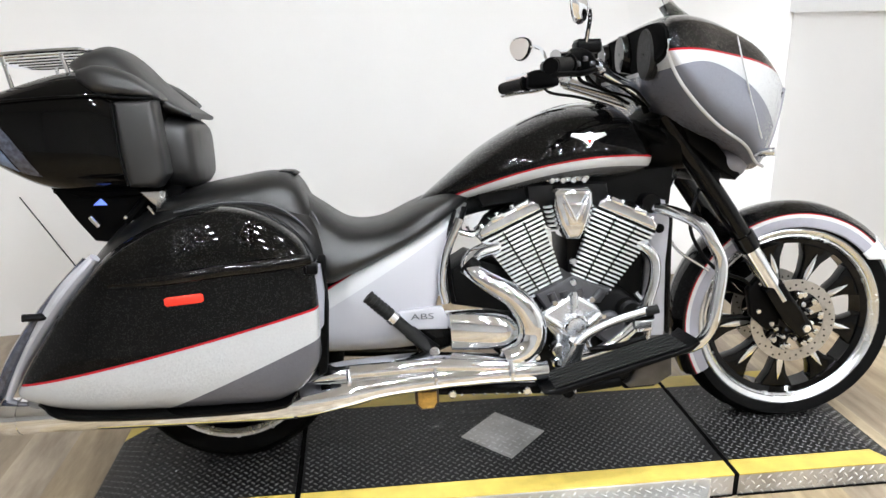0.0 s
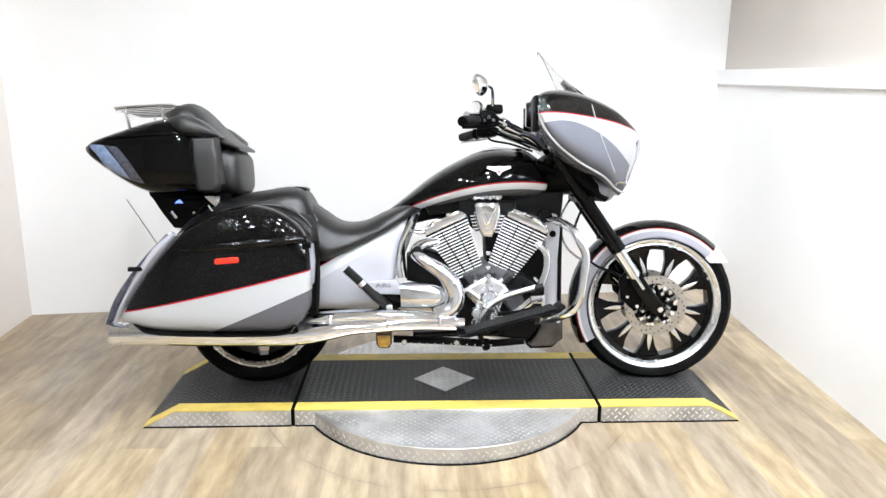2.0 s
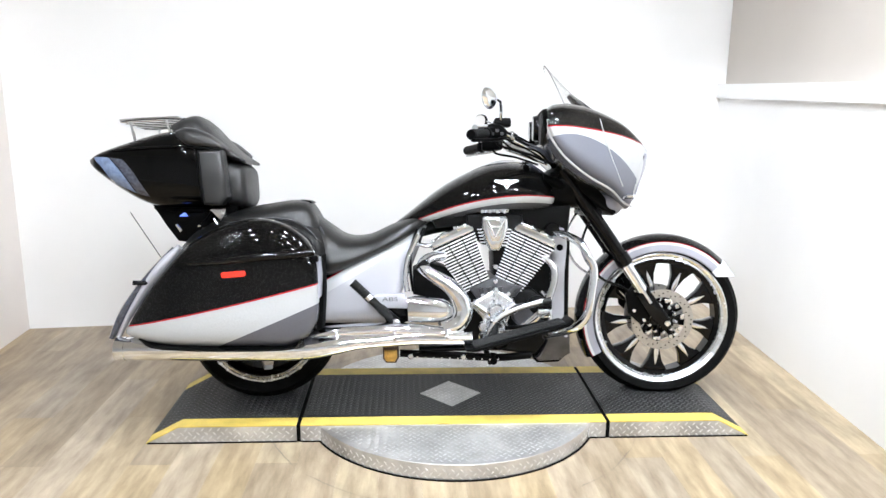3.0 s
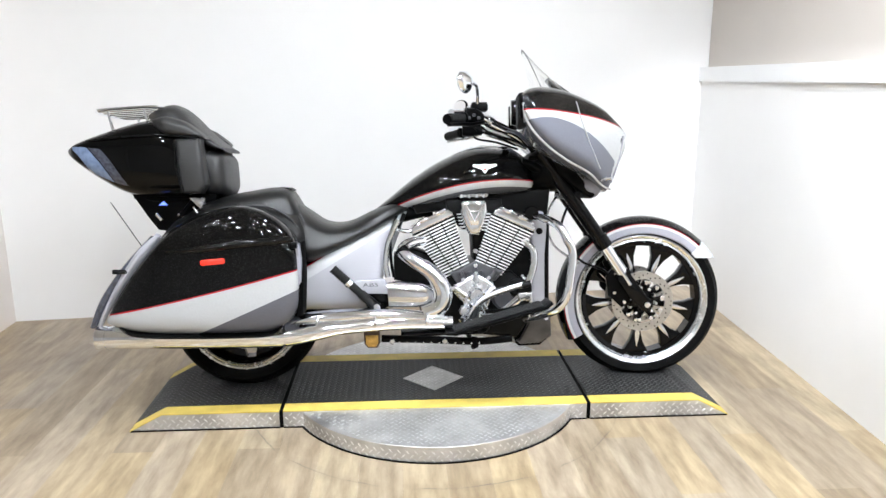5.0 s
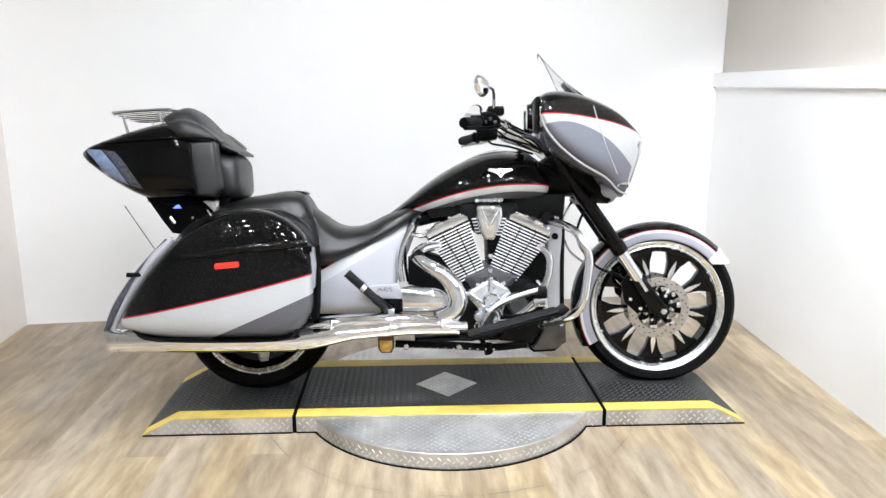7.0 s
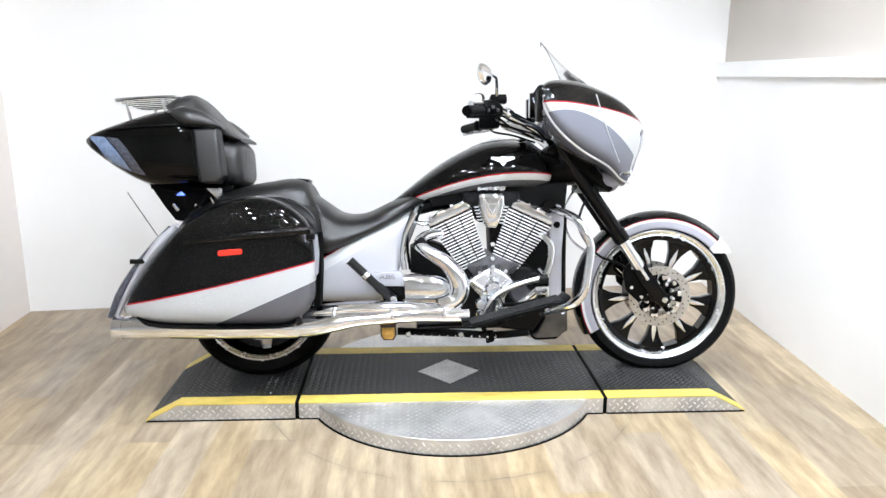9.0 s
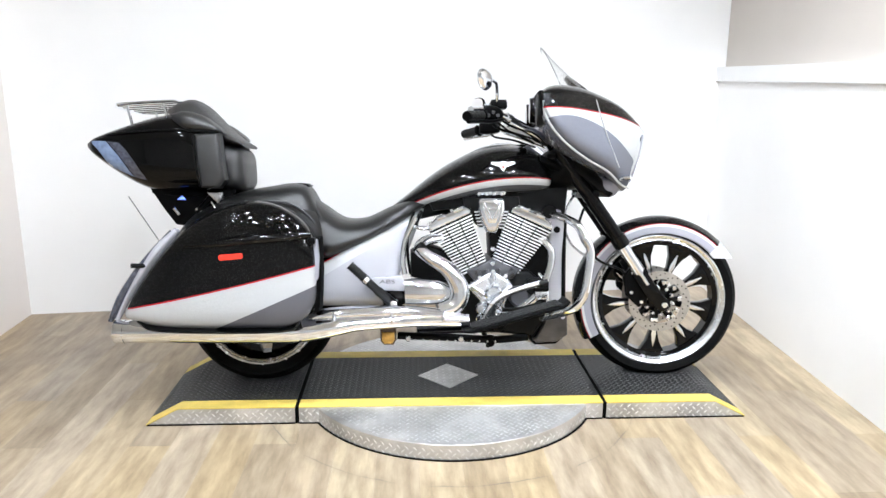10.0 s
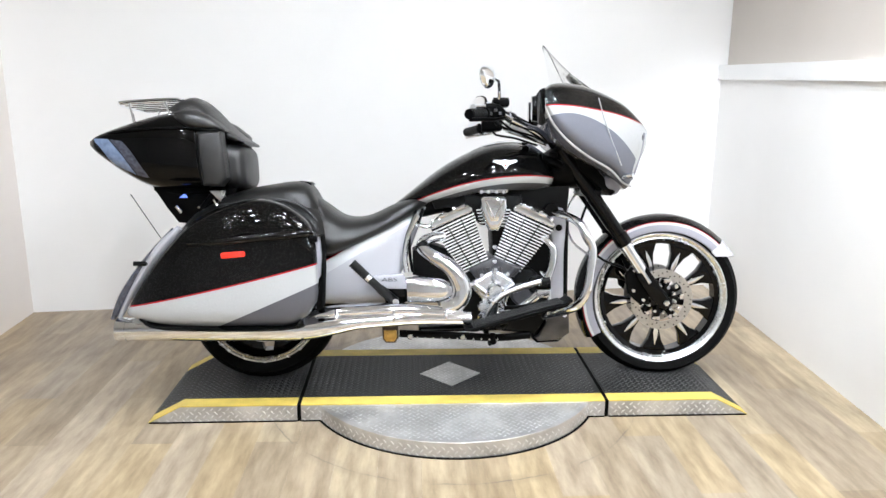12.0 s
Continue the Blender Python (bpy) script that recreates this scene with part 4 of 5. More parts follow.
part("collector_shield", loft([
    (-0.685, 0.398, -0.66, 0.412, 0.012, 2.6, -0.30, 0), (-0.60, 0.405, -0.58, 0.450, 0.035, 2.6, -0.30, 0), (-0.45, 0.412, -0.45, 0.464, 0.045, 2.6, -0.30, 0), (-0.28, 0.418, -0.28, 0.466, 0.045, 2.6, -0.30, 0),
    (-0.12, 0.405, -0.12, 0.452, 0.042, 2.6, -0.30, 0), (-0.03, 0.405, -0.03, 0.44, 0.03, 2.6, -0.30, 0)], 28, 5), M["chrome"], bike, "chrome collector heat shield", 50)
part("pipe_cover", loft([
    (-0.245, 0.455, -0.25, 0.556, 0.03, 3, -0.25, 0), (-0.18, 0.455, -0.18, 0.560, 0.042, 2.8, -0.255, 0), (-0.11, 0.458, -0.11, 0.552, 0.045, 2.6, -0.26, 0), (-0.07, 0.475, -0.07, 0.528, 0.03, 2.4, -0.26, 0)], 28, 5), M["chrome"], bike, "chrome exhaust cover", 50)
for x in (-0.52, -0.30, -0.10):
    part("shield_clamp", tube([(x, -0.335, 0.452), (x + 0.002, -0.355, 0.43), (x + 0.002, -0.352, 0.408)], 0.006, 8), M["satin"], bike, "heat shield clamp")
for x, z in ((-0.66, 0.412), (-0.40, 0.468), (-0.20, 0.468)):
    part("shield_screw", bolt((x, -0.338, z - 0.02), 0.007, 0.006, n=10), M["satin"], bike)
part("oil_line", tube([(0.31, -0.15, 0.36), (0.335, -0.17, 0.42), (0.33, -0.17, 0.50), (0.30, -0.16, 0.55)], 0.008, 10), M["satin"], bike, "braided oil line")
part("oil_line", tube([(0.20, -0.17, 0.40), (0.26, -0.185, 0.385), (0.33, -0.17, 0.40)], 0.007, 10), M["chrome"], bike, "thin chrome oil line")
part("rear_header", tube([(-0.10, -0.16, 0.712, 0.02), (-0.165, -0.20, 0.70, 0.021), (-0.19, -0.24, 0.672, 0.022), (-0.15, -0.27, 0.640, 0.025), (-0.082, -0.29, 0.598, 0.031), (-0.042, -0.295, 0.545, 0.036), (-0.032, -0.295, 0.495, 0.037), (-0.055, -0.30, 0.452, 0.035), (-0.11, -0.305, 0.432, 0.03)], 0.03, 24, 6), M["chrome"], bike, "thick curved chrome rear exhaust header")
part("front_header", tube([(0.26, -0.12, 0.70, 0.016), (0.31, -0.16, 0.692, 0.0155), (0.345, -0.18, 0.655, 0.0155), (0.347, -0.185, 0.60, 0.0155), (0.330, -0.19, 0.545, 0.0155), (0.30, -0.19, 0.48, 0.019), (0.20, -0.19, 0.40, 0.019), (0.06, -0.23, 0.385, 0.02)], 0.02, 20, 6), M["chrome"], bike, "curved chrome front exhaust header")
part("header_clamp", tube([(-0.195, -0.235, 0.680), (-0.178, -0.245, 0.664)], 0.027, 16, 1), M["plastic"], bike, "dark header clamp")
part("exhaust_hanger", slab([(-0.347, 0.345), (-0.284, 0.345), (-0.282, 0.292), (-0.294, 0.272), (-0.332, 0.272), (-0.345, 0.288)], -0.27, -0.22, 0.01, 3), M["brown"], bike, "brown stained exhaust hanger block")
part("hanger_face", slab([(-0.340, 0.325), (-0.290, 0.325), (-0.289, 0.295), (-0.299, 0.279), (-0.329, 0.279), (-0.339, 0.291)], -0.276, -0.268, 0.003), M["amber"], bike, "amber worn face of the hanger")

# engine
def cylinder(foot, side, name, label):
    """Stacked fins round a barrel, leaning to one side (-1 back, 1 forward) and widening outward."""
    m = Matrix.Translation((foot[0], 0, foot[1])) @ Matrix.Rotation(radians(24.5 * side), 4, "Y")

    def edges(f, grow=0.0):
        """The inner and the outer edge at a share f of the height, in order of x."""
        inner = 0.053 + 0.024 * f if side < 0 else 0.065 + 0.018 * f
        return sorted((side * (0.058 + 0.048 * f + grow), -side * (inner + grow)))
    barrel = []
    for f in (-0.2, 0.22, 1.0):
        x0, x1 = edges(max(f, 0), -0.004)
        y0 = -0.162 - 0.012 * max(f, 0)
        barrel.append([(x0, y0, 0.216 * f), (x1, y0, 0.216 * f), (x1, 0.02, 0.216 * f), (x0, 0.02, 0.216 * f)])
    cyl = part(name, moved(rings(barrel), m), M["fin_dark"], bike, label)
    count = 17
    for k in range(count):
        f = k / (count - 1)
        x0, x1 = edges(f)
        z = 0.0127 * k
        fin = box(x0, x1, -0.170 - 0.012 * f, -0.158, z, z + 0.0056, 0.0013, 2)
        part("cooling_fin", moved(fin, m), M["fin"], cyl, "bright machined cooling fin" if k == 0 else "")
    for share in (0.34, 0.68):
        slot = []
        for f in (0.0, 1.0):
            x0, x1 = edges(f)
            xm, y0 = x0 + (x1 - x0) * share, -0.1706 - 0.012 * f
            slot.append([(xm - 0.0022, y0, 0.207 * f), (xm + 0.0022, y0, 0.207 * f), (xm + 0.0022, -0.15, 0.207 * f), (xm - 0.0022, -0.15, 0.207 * f)])
        part("fin_gap", moved(rings(slot), m), M["fin_dark"], cyl, "dark vertical slot through the fins")
    cover = [(side * x, z) for x, z in ((-0.078, 0.216), (0.106, 0.216), (0.104, 0.236), (0.085, 0.244), (0.06, 0.252), (-0.02, 0.254), (-0.066, 0.250), (-0.080, 0.232))]
    head = part("rocker_cover", moved(slab(cover if side > 0 else cover[::-1], -0.182, 0.13, 0.008, 3), m), M["chrome"], cyl, "chrome rocker cover")
    for dx, z in ((-0.055, 0.250), (-0.012, 0.256), (0.035, 0.256), (0.088, 0.246)):
        b = bmesh.new()
        bmesh.ops.create_cone(b, cap_ends=True, segments=12, radius1=0.008, radius2=0.006, depth=0.012)
        part("cover_bolt", moved(b, m @ pose(side * dx, -0.16, z)), M["satin"], head)
    for dx in (-0.034, 0.040):
        part("cover_pad", moved(box(side * dx - 0.020, side * dx + 0.020, -0.184, -0.12, 0.242, 0.258, 0.005, 2), m), M["chrome"], head)
    part("cover_gasket", moved(box(*edges(1.0, 0.001), -0.178, 0.12, 0.2095, 0.2165, 0.001, 1), m), M["fin_dark"], head, "dark gasket under the cover")
    return cyl


cylinder((0.040, 0.565), -1, "rear_cylinder", "rear engine cylinder with machined fins")
cylinder((0.164, 0.568), 1, "front_cylinder", "front engine cylinder with machined fins")
part("inlet_block", slab([(0.106, 0.60), (0.135, 0.60), (0.185, 0.72), (0.23, 0.80), (0.22, 0.86), (-0.01, 0.86), (0.0, 0.79), (0.06, 0.735), (0.100, 0.725)], -0.145, 0.02, 0.008), M["fin_dark"], bike, "black inlet casting between the cylinders")
part("under_tank_tray", slab([(-0.13, 0.80), (0.02, 0.815), (0.30, 0.80), (0.36, 0.765), (0.42, 0.79), (0.43, 0.90), (-0.16, 0.86)], -0.115, 0.10, 0.012), M["fin_dark"], bike, "black tray and wiring cover under the tank")
for z in (0.735, 0.748, 0.761, 0.774, 0.787, 0.800):
    for x, w in ((0.052 - (z - 0.735) * 0.25, 0.020), (0.138 + (z - 0.735) * 0.25, 0.020)):
        part("intake_fin", box(x, x + w, -0.165, -0.14, z, z + 0.005, 0.001, 1), M["fin"], bike, "short machined fin beside the inlet")
part("front_engine_plate", slab([(0.20, 0.53), (0.345, 0.50), (0.352, 0.62), (0.338, 0.70), (0.305, 0.68)], -0.10, 0.06, 0.01), M["fin_dark"], bike, "black casting ahead of the front cylinder")
part("rear_engine_plate", slab([(-0.225, 0.53), (-0.06, 0.50), (-0.03, 0.56), (-0.08, 0.635), (-0.165, 0.665), (-0.225, 0.63)], -0.14, 0.06, 0.01), M["fin_dark"], bike, "black casting behind the rear cylinder")
air = part("air_cleaner", slab([(0.048, 0.813), (0.048, 0.850), (0.058, 0.860), (0.142, 0.860), (0.152, 0.850), (0.152, 0.813), (0.138, 0.763), (0.118, 0.723), (0.082, 0.723), (0.062, 0.763)], -0.235, -0.10, 0.014, 3), M["chrome"], bike, "chrome wedge-shaped cover between the cylinders")
part("cover_ridge", slab([(0.065, 0.823), (0.135, 0.823), (0.115, 0.763), (0.085, 0.763)], -0.245, -0.228, 0.006, 2), M["chrome"], air)
for k, (x0, x1, z0, z1) in enumerate(((0.085, 0.100, 0.845, 0.775), (0.115, 0.100, 0.845, 0.775))):
    part("cover_chevron", tube([(x0 - (0.02 if k == 0 else -0.02), -0.247, z0), (x1, -0.247, z1)], 0.004, 8), M["satin"], air)
part("throttle_body", box(0.04, 0.165, -0.16, 0.10, 0.865, 0.90, 0.01), M["satin"], bike, "alloy throttle body under the tank")
for k in range(4):
    part("intake_stud", disc((0.055 + 0.03 * k, 0, 0.878), 0.009, -0.175, -0.15, 12), M["chrome"], bike)
part("lifter_block", slab([(0.03, 0.52), (0.19, 0.525), (0.222, 0.565), (0.168, 0.582), (0.107, 0.610), (0.052, 0.582), (0.0, 0.56)], -0.19, 0.1, 0.01), M["case"], bike, "grey lifter casting")
for dx, dz in ((0.107, 0.60), (0.055, 0.545), (0.16, 0.55), (0.107, 0.66)):
    part("case_bolt", bolt((dx, -0.19, dz), 0.010, 0.012, n=12), M["chrome"], bike)
for a, b in (((0.06, 0.535), (0.045, 0.572)), ((0.13, 0.54), (0.125, 0.578)), ((0.165, 0.545), (0.19, 0.572)), ((0.09, 0.54), (0.08, 0.575))):
    part("lifter_rib", tube([(a[0], -0.19, a[1]), (b[0], -0.19, b[1])], 0.011, 10), M["case"], bike)
case = part("crankcase", slab([(-0.05, 0.345), (0.02, 0.31), (0.28, 0.28), (0.34, 0.36), (0.33, 0.50), (0.26, 0.56), (0.02, 0.57), (-0.06, 0.50), (-0.12, 0.40)], -0.16, 0.16, 0.02, 3), M["fin_dark"], bike, "black engine crankcase")
cam_cover = part("cam_cover", slab([(0.0, 0.505), (0.035, 0.53), (0.107, 0.575), (0.17, 0.535), (0.20, 0.50), (0.165, 0.45), (0.15, 0.40), (0.10, 0.365), (0.07, 0.39), (0.05, 0.45)], -0.205, -0.15, 0.016, 3), M["satin"], bike, "polished cam cover with raised webs")
part("cover_ring", lathe([(0.026, -0.232), (0.030, -0.236), (0.034, -0.232), (0.034, -0.222), (0.026, -0.222)], (0.108, 0, 0.478), 32), M["chrome"], cam_cover, "chrome ring round the cam cover dome")
part("cover_dome", disc((0.108, 0, 0.478), 0.036, -0.226, -0.19, 28, 0.010), M["satin"], cam_cover)
for a, b, r in (((0.108, 0.50), (0.107, 0.565), 0.013), ((0.09, 0.46), (0.02, 0.51), 0.012), ((0.125, 0.46), (0.185, 0.505), 0.013), ((0.108, 0.455), (0.10, 0.38), 0.017), ((0.13, 0.45), (0.15, 0.41), 0.012)):
    part("cover_web", tube([(a[0], -0.205, a[1]), (b[0], -0.20, b[1])], r, 12), M["satin"], cam_cover)
for x, z in ((0.107, 0.568), (0.012, 0.508), (0.19, 0.50), (0.10, 0.375), (0.152, 0.405)):
    part("cover_screw", bolt((x, -0.207, z), 0.008, 0.008, n=12), M["chrome"], cam_cover)
part("oil_cap", disc((0.055, 0, 0.425), 0.019, -0.245, -0.2, 20, 0.004), M["satin"], bike, "round alloy plug")
part("oil_cap", disc((0.05, 0, 0.39), 0.015, -0.245, -0.2, 18, 0.004), M["chrome"], bike, "chrome oil filler cap")
for k in range(5):
    part("engine_bolt", bolt((-0.05 + 0.02 * k, -0.165, 0.545 - 0.055 * k), 0.010, 0.012, n=12), M["chrome"], bike)
part("starter_housing", moved(disc((0.22, 0, 0.455), 0.045, -0.19, -0.1, 28, 0.01), Matrix.Identity(4)), M["case"], bike, "round black engine housing")
part("starter_housing", moved(disc((0.275, 0, 0.50), 0.035, -0.2, -0.1, 24, 0.008), Matrix.Identity(4)), M["fin_dark"], bike)
can = part("oil_filter", slab([(0.283, 0.452), (0.322, 0.452), (0.330, 0.460), (0.330, 0.488), (0.276, 0.488), (0.276, 0.460)], -0.225, -0.12, 0.007, 3), M["satin"], bike, "small alloy oil housing")
part("filter_cap", slab([(0.272, 0.488), (0.333, 0.488), (0.331, 0.516), (0.318, 0.523), (0.284, 0.520)], -0.229, -0.12, 0.006, 3), M["gloss"], can, "black cap of the oil housing")
part("brake_pedal", tube([(0.063, -0.26, 0.385), (0.085, -0.268, 0.438), (0.118, -0.27, 0.476), (0.168, -0.272, 0.503), (0.225, -0.275, 0.523), (0.290, -0.278, 0.541)], 0.0125, 14, 5, squash=0.8), M["satin"], bike, "polished brake pedal arm")
part("pedal_pad", tube([(0.284, -0.278, 0.539), (0.318, -0.283, 0.548)], 0.013, 12, 2), M["grip"], bike, "rubber brake pedal pad")
part("pedal_strut", tube([(0.09, -0.25, 0.40), (0.10, -0.26, 0.46)], 0.022, 14), M["chrome"], bike)
part("linkage", tube([(0.14, -0.24, 0.425), (0.22, -0.24, 0.43), (0.3, -0.24, 0.45)], 0.009, 10), M["plastic"], bike)
part("engine_cable", tube([(-0.21, -0.12, 0.80), (-0.235, -0.15, 0.72), (-0.235, -0.17, 0.62), (-0.225, -0.17, 0.55)], 0.006, 8), M["plastic"], bike, "black hose")
part("engine_cable", tube([(-0.18, -0.10, 0.80), (-0.20, -0.14, 0.74), (-0.14, -0.14, 0.73)], 0.008, 8), M["plastic"], bike)
part("frame_backbone", tube([(-0.55, -0.02, 0.66), (-0.2, -0.02, 0.80), (0.2, 0, 0.87), (0.42, 0, 0.96)], 0.04, 14), M["fin_dark"], bike, "black frame backbone")
part("chrome_frame_rail", tube([(-0.205, -0.19, 0.79), (-0.245, -0.195, 0.70), (-0.258, -0.195, 0.62), (-0.25, -0.195, 0.56)], 0.012, 12), M["chrome"], bike, "chrome trim along the side cover")
part("hose", tube([(-0.21, -0.15, 0.745), (-0.17, -0.16, 0.735), (-0.14, -0.15, 0.745)], 0.007, 8), M["satin"], bike)

# frame front, oil cooler, lower frame
part("radiator_cover", slab([(0.345, 0.80), (0.40, 0.80), (0.42, 0.74), (0.405, 0.62), (0.405, 0.40), (0.36, 0.40), (0.345, 0.46), (0.36, 0.60), (0.345, 0.72)], -0.13, 0.13, 0.012, 3), M["sidegrey"], bike, "light grey frame downtube cover")
part("downtube_edge", tube([(0.415, -0.12, 0.77), (0.412, -0.12, 0.62), (0.412, -0.12, 0.46), (0.412, -0.12, 0.40)], 0.010, 12), M["gloss"], bike, "black downtube edge")
part("frame_bolt", bolt((0.38, -0.13, 0.725), 0.014, 0.010, n=12), M["plastic"], bike)
part("belly_pan", slab([(-0.20, 0.262), (0.27, 0.268), (0.285, 0.225), (0.30, 0.212), (0.39, 0.215), (0.425, 0.245), (0.425, 0.33), (0.30, 0.36), (0.03, 0.35), (-0.02, 0.290), (-0.2, 0.285)], -0.10, 0.10, 0.014, 3), M["plastic"], bike, "black lower frame and belly pan")
part("skid_plate", slab([(0.285, 0.228), (0.30, 0.213), (0.385, 0.217), (0.432, 0.245), (0.427, 0.385), (0.36, 0.385), (0.335, 0.30), (0.30, 0.235)], -0.128, -0.098, 0.008), M["skid"], bike, "worn brown-grey skid plate")
part("frame_rail", tube([(-0.28, -0.15, 0.256), (-0.05, -0.15, 0.245), (0.12, -0.15, 0.235), (0.26, -0.15, 0.245)], 0.016, 12), M["plastic"], bike, "black lower frame rail")
for k in range(12):
    part("frame_stud", bolt((-0.24 + 0.033 * k, -0.162, 0.243 - 0.0012 * k), 0.0048, 0.008, n=10), M["satin"], bike)
for x, z in ((-0.235, 0.25), (-0.02, 0.245), (0.225, 0.33), (0.33, 0.335), (0.40, 0.335), (0.27, 0.38)):
    part("chassis_bolt", bolt((x, -0.165, z), 0.012, 0.012, n=12), M["chrome"], bike)
part("drain_plug", bolt((0.105, -0.15, 0.222), 0.017, 0.02, n=8), M["plastic"], bike)
part("stand_foot", tube([(0.105, -0.155, 0.255), (0.10, -0.16, 0.215)], 0.013, 10), M["plastic"], bike)
part("kickstand", tube([(0.10, 0.12, 0.26), (0.128, 0.19, 0.20), (0.136, 0.225, 0.172)], 0.012, 10), M["plastic"], bike, "black kickstand, down")
part("swingarm", tube([(-0.28, -0.11, 0.34), (-0.55, -0.12, 0.35), (-0.84, -0.115, 0.39)], 0.028, 14), M["gloss"], bike, "black swingarm")
part("swingarm", tube([(-0.28, 0.11, 0.34), (-0.55, 0.12, 0.35), (-0.84, 0.115, 0.39)], 0.028, 14), M["gloss"], bike)
part("rear_fender", rings([[(RW[0] + q * math.cos(a), y, RW[2] + q * math.sin(a)) for q, y in ((0.33, -0.11), (0.352, -0.10), (0.358, 0), (0.352, 0.10), (0.33, 0.11), (0.33, 0.10), (0.348, 0), (0.33, -0.10))]
                           for a in (radians(20 + 150 * i / 24) for i in range(25))]), M["blackpaint"], bike, "black rear fender between the bags")

# floorboards and engine guard
for s in (-1, 1):
    y0, y1 = sorted((s * 0.270, s * 0.400))
    fb = part("floorboard", slab([(-0.040, 0.376), (0.0, 0.374), (0.35, 0.468), (0.372, 0.488), (0.366, 0.498), (0.34, 0.478), (-0.02, 0.386), (-0.042, 0.384)], y0, y1, 0.004, 3), M["plastic"], bike, "long black rider floorboard")
    for k in range(7):
        part("pad_rib", moved(box(0.0, 0.36, y0 + 0.010 + k * 0.018, y0 + 0.018 + k * 0.018, 0.0, 0.005, 0.002, 1), Matrix.Translation((-0.01, 0, 0.389)) @ pose(0, 0, 0, 0, -14.8)), M["grip"], fb)
    part("board_bracket", tube([(0.13, s * 0.16, 0.33), (0.14, s * 0.25, 0.36), (0.15, s * 0.3, 0.405)], 0.014, 10), M["plastic"], bike)
    part("engine_guard", tube([(0.335, s * 0.13, 0.800), (0.38, s * 0.20, 0.792), (0.420, s * 0.28, 0.765), (0.446, s * 0.31, 0.715), (0.468, s * 0.315, 0.66), (0.460, s * 0.315, 0.57), (0.446, s * 0.31, 0.49), (0.412, s * 0.29, 0.435), (0.36, s * 0.22, 0.40), (0.30, s * 0.14, 0.37)], 0.0165, 18, 6), M["chrome"], bike, "chrome tubular engine guard")
part("guard_clamp", disc((0.345, 0, 0.80), 0.028, -0.16, -0.11, 20), M["gloss"], bike, "black guard mount")
part("guard_mount", slab([(0.33, 0.79), (0.36, 0.812), (0.40, 0.802), (0.40, 0.77), (0.345, 0.76)], -0.13, 0.13, 0.008), M["silver"], bike, "grey engine mount plate")

# fairing, windscreen, headlight
M["fairing"] = painted("fairing_paint", BLACK, ((1.163, 0.30, -0.4255, RED), (1.158, 0.30, -0.4255, WHITE), (0.934, 1.389, -1.92, FAIRGREY)))
FA = [(0.262, 1.185, 0.258, 1.288, 0.458, 4.0, 0, -0.02), (0.290, 1.125, 0.292, 1.312, 0.456, 4.0, 0, -0.04), (0.345, 1.068, 0.360, 1.322, 0.428, 4.0, 0, -0.08), (0.430, 1.015, 0.460, 1.310, 0.352, 4.0, 0, -0.12),
      (0.530, 0.965, 0.590, 1.258, 0.276, 4.0, 0, -0.16), (0.588, 0.918, 0.672, 1.196, 0.202, 3.8, 0, -0.16), (0.624, 0.900, 0.715, 1.150, 0.142, 3.6, 0, -0.12)]
fairing = part("front_fairing", loft(FA, 56, 6), M["fairing"], bike, "black, white and grey batwing front fairing", 40)
part("fairing_inner", loft([(0.255, 1.187, 0.250, 1.288, 0.450, 4.0, 0, -0.02), (0.260, 1.185, 0.255, 1.291, 0.453, 4.0, 0, -0.02), (0.285, 1.15, 0.285, 1.30, 0.45, 4.0, 0, -0.04)], 48, 3), M["cavity"], fairing, "black inner fairing with gauges")
for s in (-1, 1):
    pod = part("gauge_pod", lathe([(0.004, -0.03), (0.05, -0.03), (0.058, -0.01), (0.05, 0.03), (0.004, 0.03)], (0, 0, 0), 28), M["gloss"], fairing, "black gauge pod")
    pod.matrix_basis = pose(0.262, s * 0.11, 1.235, 0, 0, 90)
    speaker = part("fairing_speaker", lathe([(0.004, -0.012), (0.062, -0.012), (0.066, 0.0), (0.062, 0.012), (0.004, 0.012)], (0, 0, 0), 28), M["grip"], fairing, "black round speaker grille")
    speaker.matrix_basis = pose(0.258, s * 0.30, 1.215, 0, 0, 90)
# thin white tubes paint in the highlight along the side creases
for s in (-1, 1):
    part("fairing_crease", tube([(0.470, s * 0.341, 1.250), (0.486, s * 0.334, 1.200), (0.505, s * 0.321, 1.15), (0.525, s * 0.307, 1.10), (0.550, s * 0.288, 1.047), (0.575, s * 0.267, 0.995)], 0.0022, 8), M["whitepaint"], fairing, "white line as the glint on the fairing's side crease")
for s in (-1, 1):
    part("fairing_lower_trim", tube([(0.262, s * 0.455, 1.235), (0.266, s * 0.446, 1.195), (0.292, s * 0.440, 1.143), (0.347, s * 0.412, 1.085), (0.432, s * 0.338, 1.030), (0.531, s * 0.264, 0.980), (0.592, s * 0.192, 0.932), (0.636, s * 0.142, 0.914)], 0.0045, 8), M["whitepaint"], fairing, "white edge along the bottom of the fairing")
for s in (-1, 1):
    part("fairing_front_panel", patch(FA, 5.05, 5.9, (0.70, 0.12), (0.80, 0.84), s, 0.0015), M["whitepaint"], fairing, "white panel beside the headlight")
part("dash_hood", loft([(0.315, 1.17, 0.303, 1.300, 0.25, 2.4, 0, 0), (0.35, 1.17, 0.345, 1.326, 0.265, 2.4, 0, 0), (0.42, 1.20, 0.42, 1.326, 0.25, 2.4, 0, 0), (0.50, 1.20, 0.50, 1.290, 0.20, 2.4, 0, 0)], 36, 4), M["plastic"], fairing, "black dash hood behind the windscreen")
